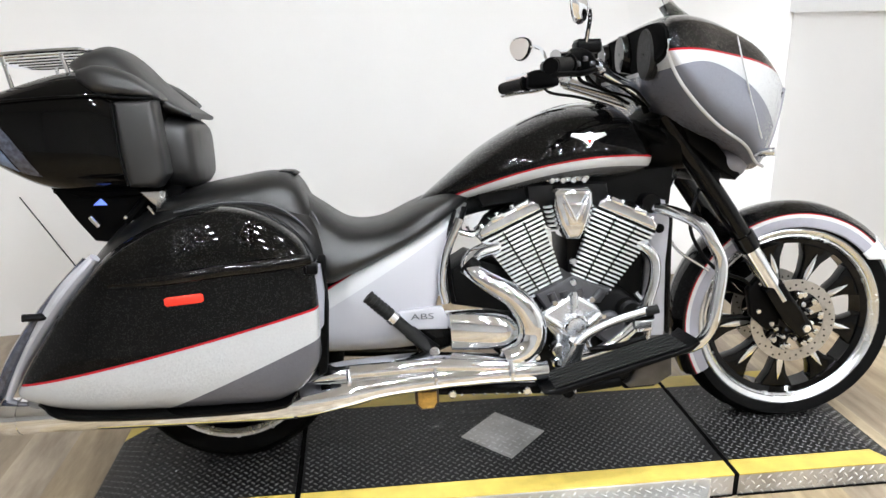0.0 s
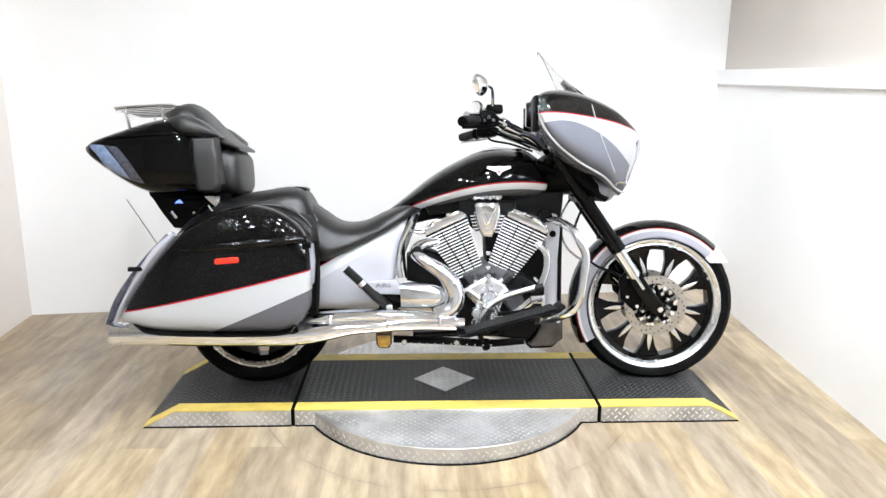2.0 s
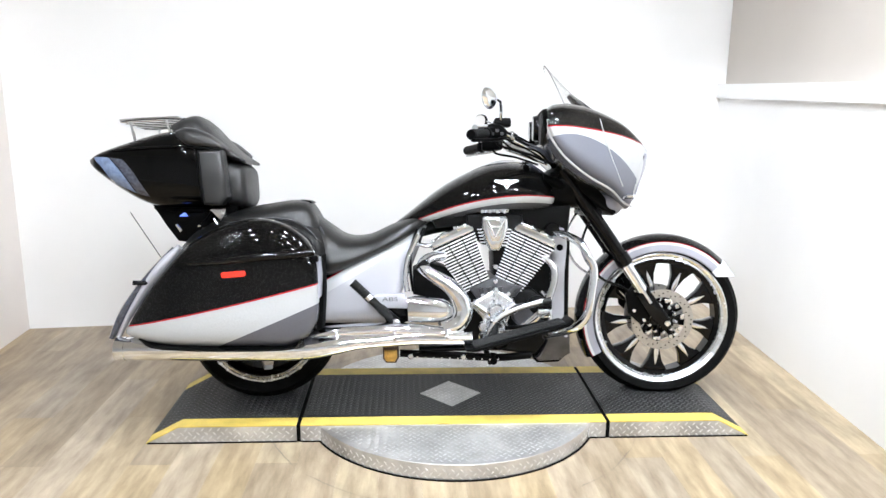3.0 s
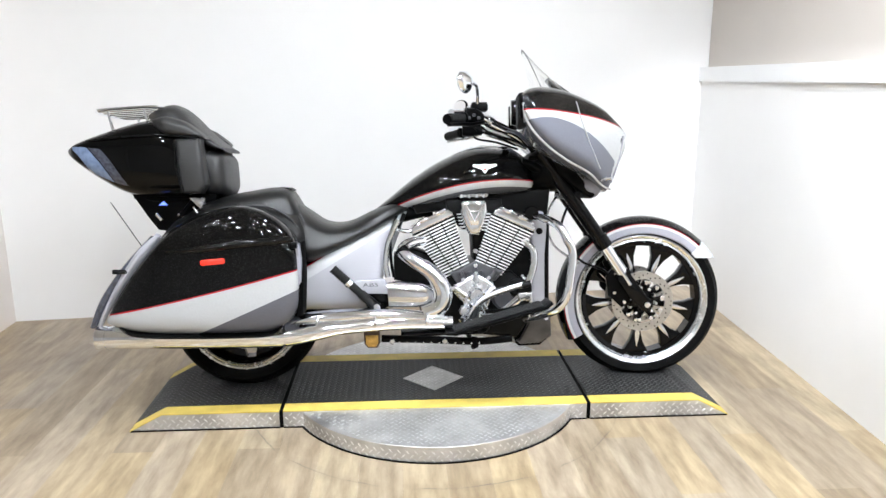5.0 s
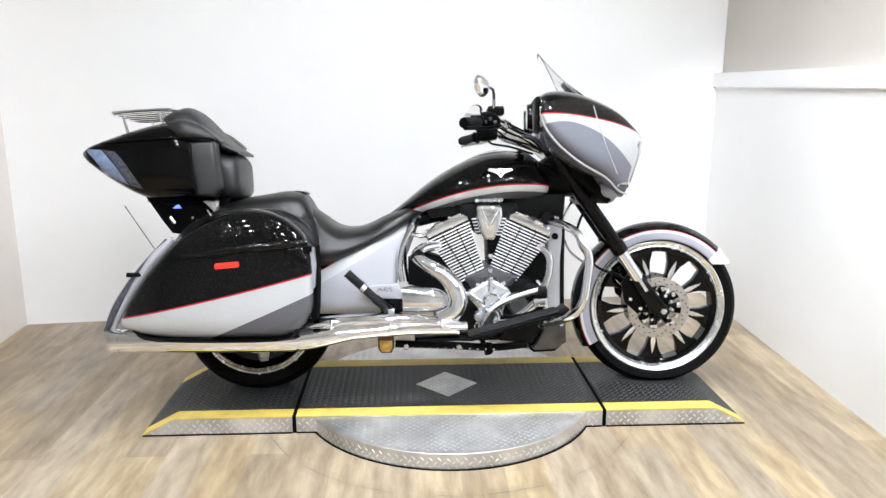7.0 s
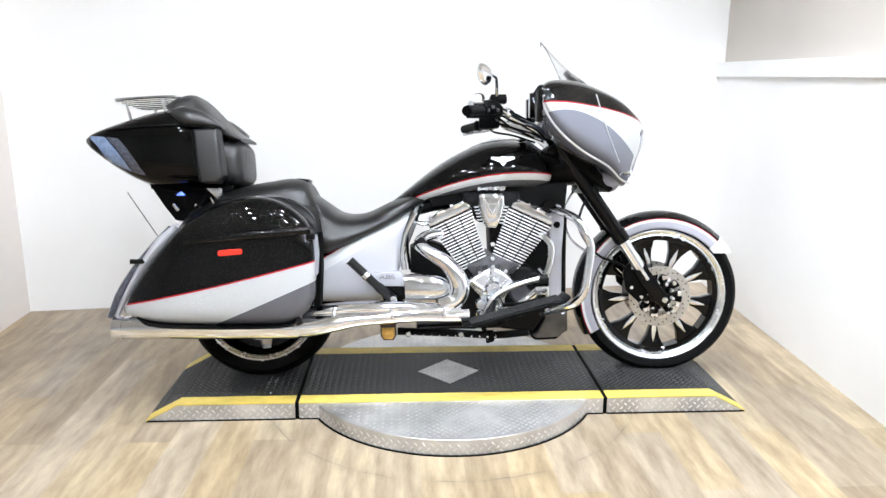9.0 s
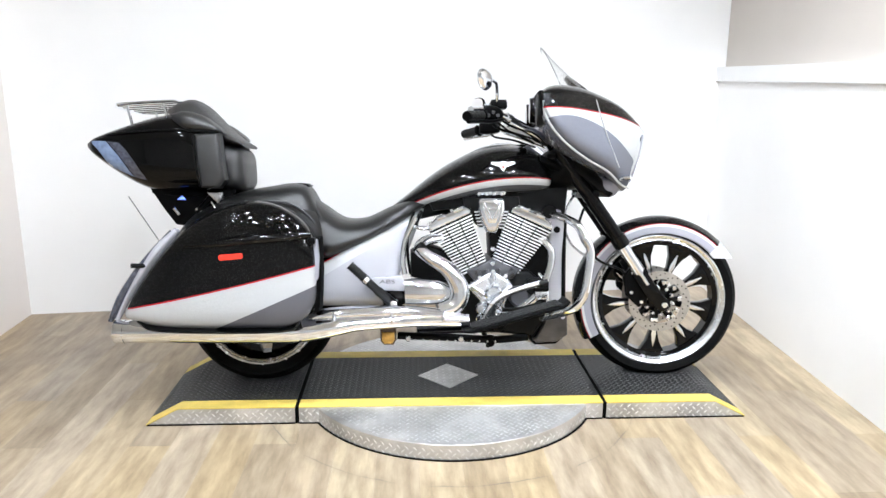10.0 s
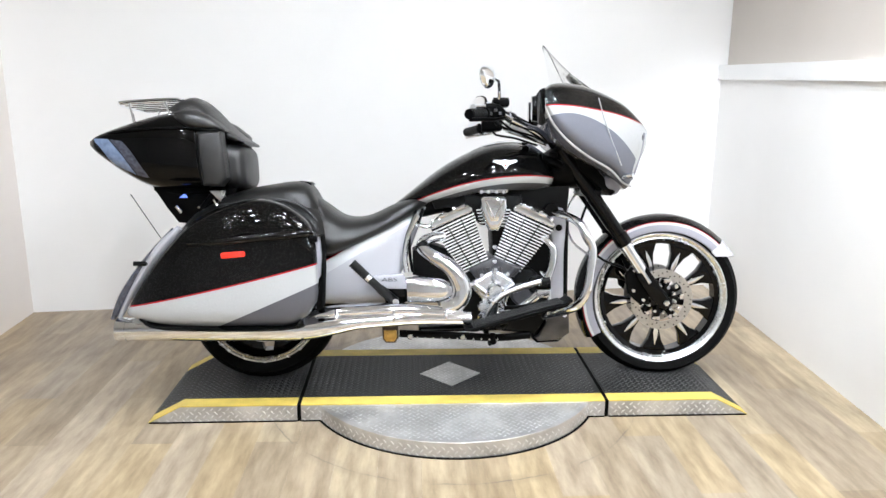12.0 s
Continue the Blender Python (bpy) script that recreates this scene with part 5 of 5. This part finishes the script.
hl = part("headlight", loft([(0.610, 0.935, 0.695, 1.125, 0.125, 2.6, 0, -0.1), (0.640, 0.940, 0.715, 1.120, 0.115, 2.6, 0, -0.1), (0.655, 0.965, 0.72, 1.10, 0.085, 2.6, 0, -0.1)], 36, 3), M["glass"], bike, "clear headlight lens")
part("headlight_bezel", tube([(0.688, -0.141, 1.130), (0.675, -0.143, 1.06), (0.656, -0.144, 0.99), (0.638, -0.141, 0.94)], 0.005, 10), M["silver"], hl, "grey headlight bezel")
part("headlight_bezel", tube([(0.688, 0.141, 1.130), (0.675, 0.143, 1.06), (0.656, 0.144, 0.99), (0.638, 0.141, 0.94)], 0.005, 10), M["silver"], hl)
for s in (-1, 1):
    part("bezel_shadow_line", tube([(0.680, s * 0.148, 1.120), (0.665, s * 0.150, 1.055), (0.646, s * 0.150, 0.988)], 0.003, 8), M["plastic"], hl, "black gap inside the bezel")
part("headlight_bowl", loft([(0.60, 0.94, 0.68, 1.12, 0.11, 2.6, 0, 0), (0.605, 0.95, 0.685, 1.11, 0.10, 2.6, 0, 0)], 24, 1), M["chrome"], hl, "chrome headlight reflector")
part("fairing_chin", loft([(0.545, 0.905, 0.575, 0.95, 0.14, 3.2, 0, 0), (0.58, 0.872, 0.615, 0.945, 0.15, 3.2, 0, 0), (0.62, 0.862, 0.65, 0.945, 0.125, 3.2, 0, 0), (0.645, 0.885, 0.665, 0.935, 0.08, 3.0, 0, 0)], 28, 4), M["silver"], bike, "grey fairing chin")
part("fairing_lower", slab([(0.42, 1.03), (0.50, 0.99), (0.56, 0.92), (0.60, 0.87), (0.585, 0.855), (0.53, 0.89), (0.44, 0.96)], -0.16, 0.16, 0.01), M["plastic"], bike, "black panel under the fairing")
for s in (-1, 1):
    ts = part("front_turn_signal", tube([(0.60, s * 0.13, 0.940), (0.635, s * 0.21, 0.944), (0.665, s * 0.235, 0.946)], 0.011, 12, squash=0.7), M["chrome"], bike, "slim chrome front turn signal")
rows = []
for i in range(9):
    f = i / 8
    x, z = 0.500 - 0.275 * f + 0.06 * f * f, 1.285 + 0.205 * f
    rows.append([(x - 0.15 * (1 - f) ** 1.3 * u * u + o, 0.17 * (1 - 0.9 * f * f) * u, z + (0.035 * (1 - f) - 0.01) * u * u) for o, us in ((0.0, range(-8, 9)), (-0.003, range(8, -9, -1))) for u in (k / 8 for k in us)])
ws = part("windscreen", rings(rows), M["glass"], bike, "short clear windscreen")
ws.visible_shadow = False
part("windscreen_trim", slab([(0.385, 1.362), (0.392, 1.366), (0.505, 1.282), (0.490, 1.262), (0.425, 1.305)], -0.05, 0.05, 0.004), M["gloss"], bike, "black windscreen garnish")

# steering head, bars, controls, mirrors
part("steering_head", loft([(0.30, 0.90, 0.33, 1.03, 0.10, 3, 0, 0), (0.38, 0.885, 0.40, 1.07, 0.15, 3, 0, 0), (0.47, 0.885, 0.46, 1.06, 0.15, 3, 0, 0), (0.54, 0.89, 0.53, 1.0, 0.12, 3, 0, 0)], 28, 4), M["plastic"], bike, "black steering head cover")
part("lower_clamp", box(0.50, 0.555, -0.155, 0.155, 0.852, 0.885, 0.014, 3), M["plastic"], bike, "black lower fork clamp")
part("key_switch", box(0.335, 0.37, -0.15, -0.12, 1.015, 1.035, 0.004), M["plastic"], bike)
part("tank_front_cover", loft([(0.30, 0.985, 0.31, 1.035, 0.10, 2.6, -0.06, 0), (0.37, 0.955, 0.385, 1.005, 0.10, 2.6, -0.06, 0), (0.40, 0.94, 0.41, 0.975, 0.07, 2.6, -0.06, 0)], 24, 3), M["plastic"], bike)
def mirror_head(s):
    """A rounded mirror head whose glass looks back and inward."""
    turn = Matrix.Translation((0.045, s * 0.425, 1.335)) @ pose(0, 0, 0, 0, 0, 36 if s > 0 else -30)
    rows = []
    for x, k in ((0.0, 0.93), (0.004, 1.0), (0.011, 0.97), (0.019, 0.8), (0.025, 0.5), (0.027, 0.15)):
        ring = []
        for q in range(32):
            a = 2 * math.pi * q / 32
            y, z = math.cos(a), math.sin(a)
            ring.append((x, (0.047 if s > 0 else 0.054) * k * math.copysign(abs(y) ** 0.85, y) * (1 + 0.22 * z), 0.040 * k * z))
        rows.append(ring)
    shell = part("mirror", moved(rings(rows), turn), M["gloss"] if s > 0 else M["chrome"], bike, "rear-view mirror with rounded housing")
    glass = [[(x, y * f, z * f) for _, y, z in rows[1]] for x, f in ((-0.001, 0.90), (-0.003, 0.89))]
    part("mirror_glass", moved(rings(glass), turn), M["mirror"], shell, "mirror glass")
    part("mirror_stem", tube([(0.108, s * 0.285, 1.245), (0.108, s * 0.31, 1.29), (0.102, s * 0.35, 1.325), (0.085, s * 0.385, 1.338), (0.062, s * 0.41, 1.336)], 0.0065, 10), M["chrome"], shell, "chrome mirror stem")


for s in (-1, 1):
    part("handlebar", tube([(0.37, s * 0.05, 1.075), (0.31, s * 0.13, 1.122), (0.20, s * 0.22, 1.168), (0.11, s * 0.285, 1.200), (0.06, s * 0.325, 1.207), (0.0, s * 0.41, 1.198)], 0.0135, 14), M["chrome"], bike, "chrome handlebar")
    part("handlebar_brace", tube([(0.34, s * 0.13, 1.085), (0.25, s * 0.21, 1.128), (0.16, s * 0.27, 1.165)], 0.012, 12), M["chrome"], bike, "chrome lower bar tube")
    grip = part("hand_grip", tube([(0.045, s * 0.345, 1.206), (0.02, s * 0.38, 1.202), (-0.012, s * 0.425, 1.196)], 0.0205, 18), M["grip"], bike, "black rubber handlebar grip")
    part("grip_flange", tube([(0.05, s * 0.338, 1.207), (0.045, s * 0.345, 1.206)], 0.027, 18, 1), M["plastic"], grip)
    part("grip_end", tube([(-0.010, s * 0.422, 1.196), (-0.018, s * 0.433, 1.195)], 0.019, 16, 1), M["plastic"], grip)
    sw = part("switch_housing", loft([(0.046, 1.178, 0.046, 1.228, 0.026, 3.5, s * 0.33, 0), (0.075, 1.172, 0.075, 1.236, 0.034, 3.5, s * 0.315, 0), (0.112, 1.175, 0.112, 1.232, 0.033, 3.5, s * 0.29, 0), (0.135, 1.18, 0.135, 1.215, 0.024, 3.5, s * 0.275, 0)], 24, 4), M["plastic"], bike, "black switch housing")
    for k in range(3):
        part("switch_button", box(0.066 + 0.018 * k, 0.078 + 0.018 * k, s * 0.352 - 0.006, s * 0.352 + 0.002, 1.188 + 0.012 * (k % 2), 1.200 + 0.012 * (k % 2), 0.002), M["case"], sw)
    res = part("brake_reservoir", box(0.085, 0.15, min(s * 0.25, s * 0.305), max(s * 0.25, s * 0.305), 1.222, 1.252, 0.007, 3), M["plastic"], bike, "black master cylinder reservoir")
    part("reservoir_lid", box(0.088, 0.147, min(s * 0.253, s * 0.302), max(s * 0.253, s * 0.302), 1.250, 1.256, 0.002), M["gloss"], res)
    part("bar_clamp", tube([(0.15, s * 0.255, 1.188), (0.17, s * 0.24, 1.180)], 0.021, 16, 1), M["satin"], bike, "alloy bar clamp")
    part("control_lever", tube([(0.13, s * 0.30, 1.195), (0.085, s * 0.355, 1.182), (0.04, s * 0.40, 1.178), (-0.012, s * 0.455, 1.172)], 0.007, 10, squash=1.5), M["satin"] if s > 0 else M["plastic"], bike, "hand lever")
    part("wiring", tube([(0.09, s * 0.29, 1.175), (0.11, s * 0.26, 1.145), (0.19, s * 0.20, 1.125), (0.28, s * 0.14, 1.09)], 0.005, 8), M["plastic"], bike, "black wiring loom")
    mirror_head(s)
for k, (y, dz) in enumerate(((-0.25, 0.0), (-0.2, -0.02), (-0.16, 0.015))):
    part("control_cable", tube([(0.11, -0.27, 1.185 + dz), (0.18, y - 0.01, 1.145 + dz), (0.27, y + 0.04, 1.125 + dz), (0.33, y + 0.08, 1.08)], 0.004, 8), M["plastic"], bike, "black control cable")

# trunk with backrest and rack
TRUNK = [
    (-1.482, 1.045, -1.484, 1.085, 0.19, 3.6, 0, 0.0), (-1.448, 1.012, -1.444, 1.108, 0.228, 3.6, 0, 0.02), (-1.378, 0.955, -1.358, 1.142, 0.25, 3.6, 0, 0.04), (-1.285, 0.902, -1.255, 1.175, 0.262, 3.8, 0, 0.04),
    (-1.195, 0.880, -1.17, 1.194, 0.268, 3.8, 0, 0.03), (-1.10, 0.878, -1.09, 1.190, 0.268, 3.8, 0, 0.02), (-1.03, 0.880, -1.02, 1.140, 0.26, 3.8, 0, 0.0), (-0.965, 0.888, -0.96, 1.112, 0.235, 3.8, 0, 0.0)]
trunk = part("trunk_box", loft(TRUNK, 44, 5), M["gloss"], bike, "glossy black touring trunk", 40)
part("trunk_seam", tube([(-1.44, -0.19, 1.095), (-1.36, -0.25, 1.108), (-1.2, -0.274, 1.118), (-1.06, -0.272, 1.122)], 0.003, 8), M["plastic"], trunk, "lid seam")
for s in (-1, 1):
    part("side_pad", slab([(-1.050, 1.106), (-0.958, 1.110), (-0.948, 1.02), (-0.938, 0.93), (-0.962, 0.897), (-1.027, 0.90), (-1.042, 0.99)], min(s * 0.19, s * 0.284), max(s * 0.19, s * 0.284), 0.016, 4), M["pad"], trunk, "black vinyl side bolster of the backrest")
    part("pad_welt", tube([(-1.049, s * 0.286, 1.10), (-1.041, s * 0.288, 0.99), (-1.026, s * 0.286, 0.905)], 0.0035, 8), M["plastic"], trunk, "black piping")
for s in (-1, 1):
    part("trunk_lens", patch(TRUNK, 0.65, 1.7, (0.13, 0.13), (0.76, 0.66), s, 0.004, skew=1.15), M["bluelens"], trunk, "clear blue-grey wraparound tail lens")
    part("trunk_lens_dark", patch(TRUNK, 1.76, 2.3, (0.13, 0.13), (0.66, 0.62), s, 0.003, skew=1.15), M["smoke"], trunk, "smoked lens edge")
part("tail_reflector", loft([(-1.47, 1.082, -1.47, 1.098, 0.12, 3, 0, 0), (-1.455, 1.075, -1.455, 1.10, 0.16, 3, 0, 0)], 20, 1), M["chrome"], trunk, "chrome tail edge")
part("backrest_lower", loft([(-1.01, 0.90, -1.01, 1.085, 0.17, 4, 0, 0), (-0.96, 0.886, -0.96, 1.078, 0.17, 4, 0, 0), (-0.912, 0.886, -0.918, 1.066, 0.162, 4, 0, 0), (-0.893, 0.905, -0.90, 1.05, 0.135, 4, 0, 0)], 36, 4), M["pad"], trunk, "black vinyl backrest pad", 50)
part("backrest_cushion", loft([(-1.19, 1.19, -1.19, 1.222, 0.13, 3, 0, 0), (-1.15, 1.16, -1.145, 1.250, 0.165, 3, 0, -0.12), (-1.10, 1.13, -1.10, 1.260, 0.172, 3, 0, -0.16), (-1.05, 1.11, -1.055, 1.230, 0.172, 3, 0, -0.16), (-1.005, 1.09, -1.00, 1.170, 0.17, 3, 0, -0.1), (-0.945, 1.075, -0.945, 1.118, 0.165, 3, 0, 0), (-0.895, 1.066, -0.895, 1.082, 0.15, 3, 0, 0)], 40, 5), M["pad"], trunk, "black vinyl headrest cushion over the trunk", 50)
for s in (-1, 1):
    part("arm_cushion", loft([(-1.135, 1.15, -1.14, 1.186, 0.035, 3, s * 0.21, 0), (-1.09, 1.122, -1.09, 1.196, 0.062, 3, s * 0.212, -0.1), (-1.02, 1.112, -1.02, 1.176, 0.066, 3, s * 0.214, -0.1), (-0.965, 1.110, -0.968, 1.138, 0.06, 3, s * 0.214, 0), (-0.945, 1.109, -0.948, 1.120, 0.04, 3, s * 0.212, 0)], 28, 5), M["pad"], trunk, "black vinyl shoulder of the cushion", 50)
    part("cushion_welt", tube([(-1.075, s * 0.272, 1.12), (-1.01, s * 0.278, 1.113), (-0.955, s * 0.272, 1.112)], 0.004, 8), M["plastic"], trunk, "black piping")
part("trunk_base", loft([(-1.27, 0.875, -1.26, 0.905, 0.12, 3, 0, 0), (-1.16, 0.855, -1.16, 0.90, 0.14, 3, 0, 0), (-0.98, 0.86, -0.98, 0.90, 0.14, 3, 0, 0)], 24, 3), M["plastic"], trunk, "black trunk base plate")
for s in (-1, 1):
    part("trunk_bracket", slab([(-1.325, 0.935), (-0.95, 0.94), (-0.97, 0.855), (-1.03, 0.815), (-1.10, 0.79), (-1.16, 0.745), (-1.20, 0.75), (-1.245, 0.81)], min(s * 0.10, s * 0.13), max(s * 0.10, s * 0.13), 0.006), M["plastic"], bike, "black trunk mounting bracket")
    part("bracket_strut", tube([(-0.99, s * 0.15, 0.90), (-1.08, s * 0.14, 0.80)], 0.014, 10), M["plastic"], bike)
part("bracket_plate", slab([(-1.035, 0.886), (-0.968, 0.886), (-0.972, 0.86), (-0.988, 0.838), (-1.012, 0.862)], -0.175, -0.15, 0.004), M["satin"], bike, "alloy latch plate under the trunk")
for x0, z0, x1, z1 in ((-1.170, 0.820, -1.150, 0.794), (-1.084, 0.818, -1.060, 0.802)):
    part("bracket_bolt", tube([(x0, -0.145, z0), (x1, -0.145, z1)], 0.008, 12), M["chrome"], bike, "bright bracket spacer")
part("bracket_rod", tube([(-1.018, -0.165, 0.848), (-0.995, -0.165, 0.808)], 0.004, 8), M["chrome"], bike, "thin chrome lock rod")
part("blue_marker", slab([(-1.142, 0.862), (-1.122, 0.878), (-1.108, 0.862)], -0.205, -0.195, 0.002), M["blueglow"], bike, "small blue reflector with added glow")
rack = part("luggage_rack", tube([(-1.37, -0.17, 1.238), (-1.30, -0.18, 1.243), (-1.18, -0.18, 1.250), (-1.14, -0.15, 1.252), (-1.135, 0, 1.253), (-1.14, 0.15, 1.252), (-1.18, 0.18, 1.250), (-1.30, 0.18, 1.243), (-1.37, 0.17, 1.238), (-1.40, 0.10, 1.236), (-1.405, 0, 1.236), (-1.40, -0.10, 1.236), (-1.37, -0.17, 1.238)], 0.0055, 10), M["chrome"], bike, "chrome luggage rack on the trunk lid")
for y in (-0.12, -0.06, 0.0, 0.06, 0.12):
    part("rack_bar", tube([(-1.39, y, 1.237), (-1.14, y, 1.251)], 0.003, 8), M["chrome"], rack)
for x, z0 in ((-1.325, 1.135), (-1.185, 1.165)):
    for s in (-1, 1):
        part("rack_post", tube([(x + 0.012, s * 0.165, z0), (x - 0.01, s * 0.17, 1.243)], 0.0055, 10), M["chrome"], rack)

# the machine leans on its side stand
LEAN = Matrix.Translation((0, -0.12, 0.9)) @ Matrix.Rotation(radians(-8.5), 4, "X") @ Matrix.Translation((0, 0.12, -0.9))
LOWER = {"skid_plate": -0.034, "belly_pan": -0.02, "frame_rail": -0.034, "frame_stud": -0.034, "chassis_bolt": -0.03, "exhaust_hanger": -0.003, "hanger_face": -0.003, "drain_plug": -0.035, "stand_foot": -0.035, "muffler_tip": 0.030, "trunk_box": 0.003, "luggage_rack": 0.014, "rider_seat": -0.004, "passenger_seat": -0.012, "seat_handle": -0.010, "seat_cowl": -0.012, "fuel_tank": -0.005, "front_fairing": 0.022, "saddlebag": 0.040, "headlight": 0.022, "side_cover": 0.012, "fairing_chin": 0.006}
SHIFT = {"floorboard": 0.014, "engine_guard": 0.010, "front_fairing": 0.032, "headlight": 0.032, "fairing_chin": -0.005, "fairing_lower": 0.01, "front_turn_signal": -0.008, "trunk_bracket": 0.03, "windscreen": 0.035, "windscreen_trim": 0.035, "saddlebag": 0.008}
TURNED = ('handlebar', 'hand_grip', 'switch_housing', 'brake_reservoir', 'control_lever', 'bar_clamp', 'wiring', 'mirror', 'handlebar_brace')
STEERED = ('front_fairing', 'headlight', 'fairing_chin', 'windscreen', 'windscreen_trim', 'front_turn_signal')
FORKS = ('front_wheel', 'fork_tube', 'fork_slider', 'fork_collar', 'fork_leg', 'brake_calliper', 'fork_slider_inner', 'front_fender', 'fender_tip')
HEAD = Vector((0.37, 0, 1.0))
FORK_TURN = Matrix.Translation(HEAD) @ Matrix.Rotation(radians(-6), 4, ALONG) @ Matrix.Translation(-HEAD)
STEER = Matrix.Translation((0.40, -0.15, 0)) @ Matrix.Rotation(radians(-5.5), 4, "Z") @ Matrix.Translation((-0.40, 0.15, 0))
for ob in bike.children:
    ys = [v[1] for v in ob.bound_box]
    mid = abs(min(ys) + max(ys)) / 2
    if ob.name.split('.')[0] in TURNED and min(ys) + max(ys) > 0:
        ob.location.x += 0.055
    if ob.name.split('.')[0] in STEERED:
        ob.matrix_basis = STEER @ ob.matrix_basis
    if ob.name.split('.')[0] in FORKS:
        ob.matrix_basis = FORK_TURN @ ob.matrix_basis
    ob.location.x += SHIFT.get(ob.name.split(".")[0], 0.0)
    ob.location.z -= LOWER.get(ob.name.split(".")[0], (mid - 0.12) * 0.148 if mid > 0.12 else 0.0)
bike.matrix_basis = Matrix.Translation((-0.009, 0.062, -0.012)) @ LEAN @ bike.matrix_basis

# ---- floor planks ----
PW, PL, GAP = 0.152, 1.22, 0.00015


def plank_rows():
    k = 0
    x = -3.4
    while x < 3.0:
        y = -4.6 - 0.41 * (k % 3)
        while y < 2.0:
            yield x, max(y, -4.6), min(y + PL, 2.0)
            y += PL
        x += PW
        k += 1


bm = box(GAP, PW - GAP, GAP, PL - GAP, -0.004, 0.0)
plank_mesh = bpy.data.meshes.new("plank")
bm.to_mesh(plank_mesh)
bm.free()
plank_mesh.materials.append(M["planks"])
far = bmesh.new()
for x, y0, y1 in plank_rows():
    full = abs(y1 - y0 - PL) < 1e-6
    if full and -2.6 < x < 1.7 and y1 > -3.2:
        ob = new("plank", plank_mesh)
        ob.location = (x, y0, 0)
        ob.parent = floor
    elif y1 - y0 > 0.05:
        add(far, box(x + GAP, x + PW - GAP, y0 + GAP, y1 - GAP, -0.004, 0.0))
for i in range(-5, 5):
    add(far, box(i * 1.1, i * 1.1 + 1.1, -7.1, -4.602, -0.004, 0.0))
for x0, x1 in ((-5.1, -3.402), (3.14, 5.1)):
    add(far, box(x0, x1, -4.6, 2.0, -0.004, 0.0))
part("plank_rest", far, M["planks"], floor, "laminate planks further off")["kind"] = "stuff"
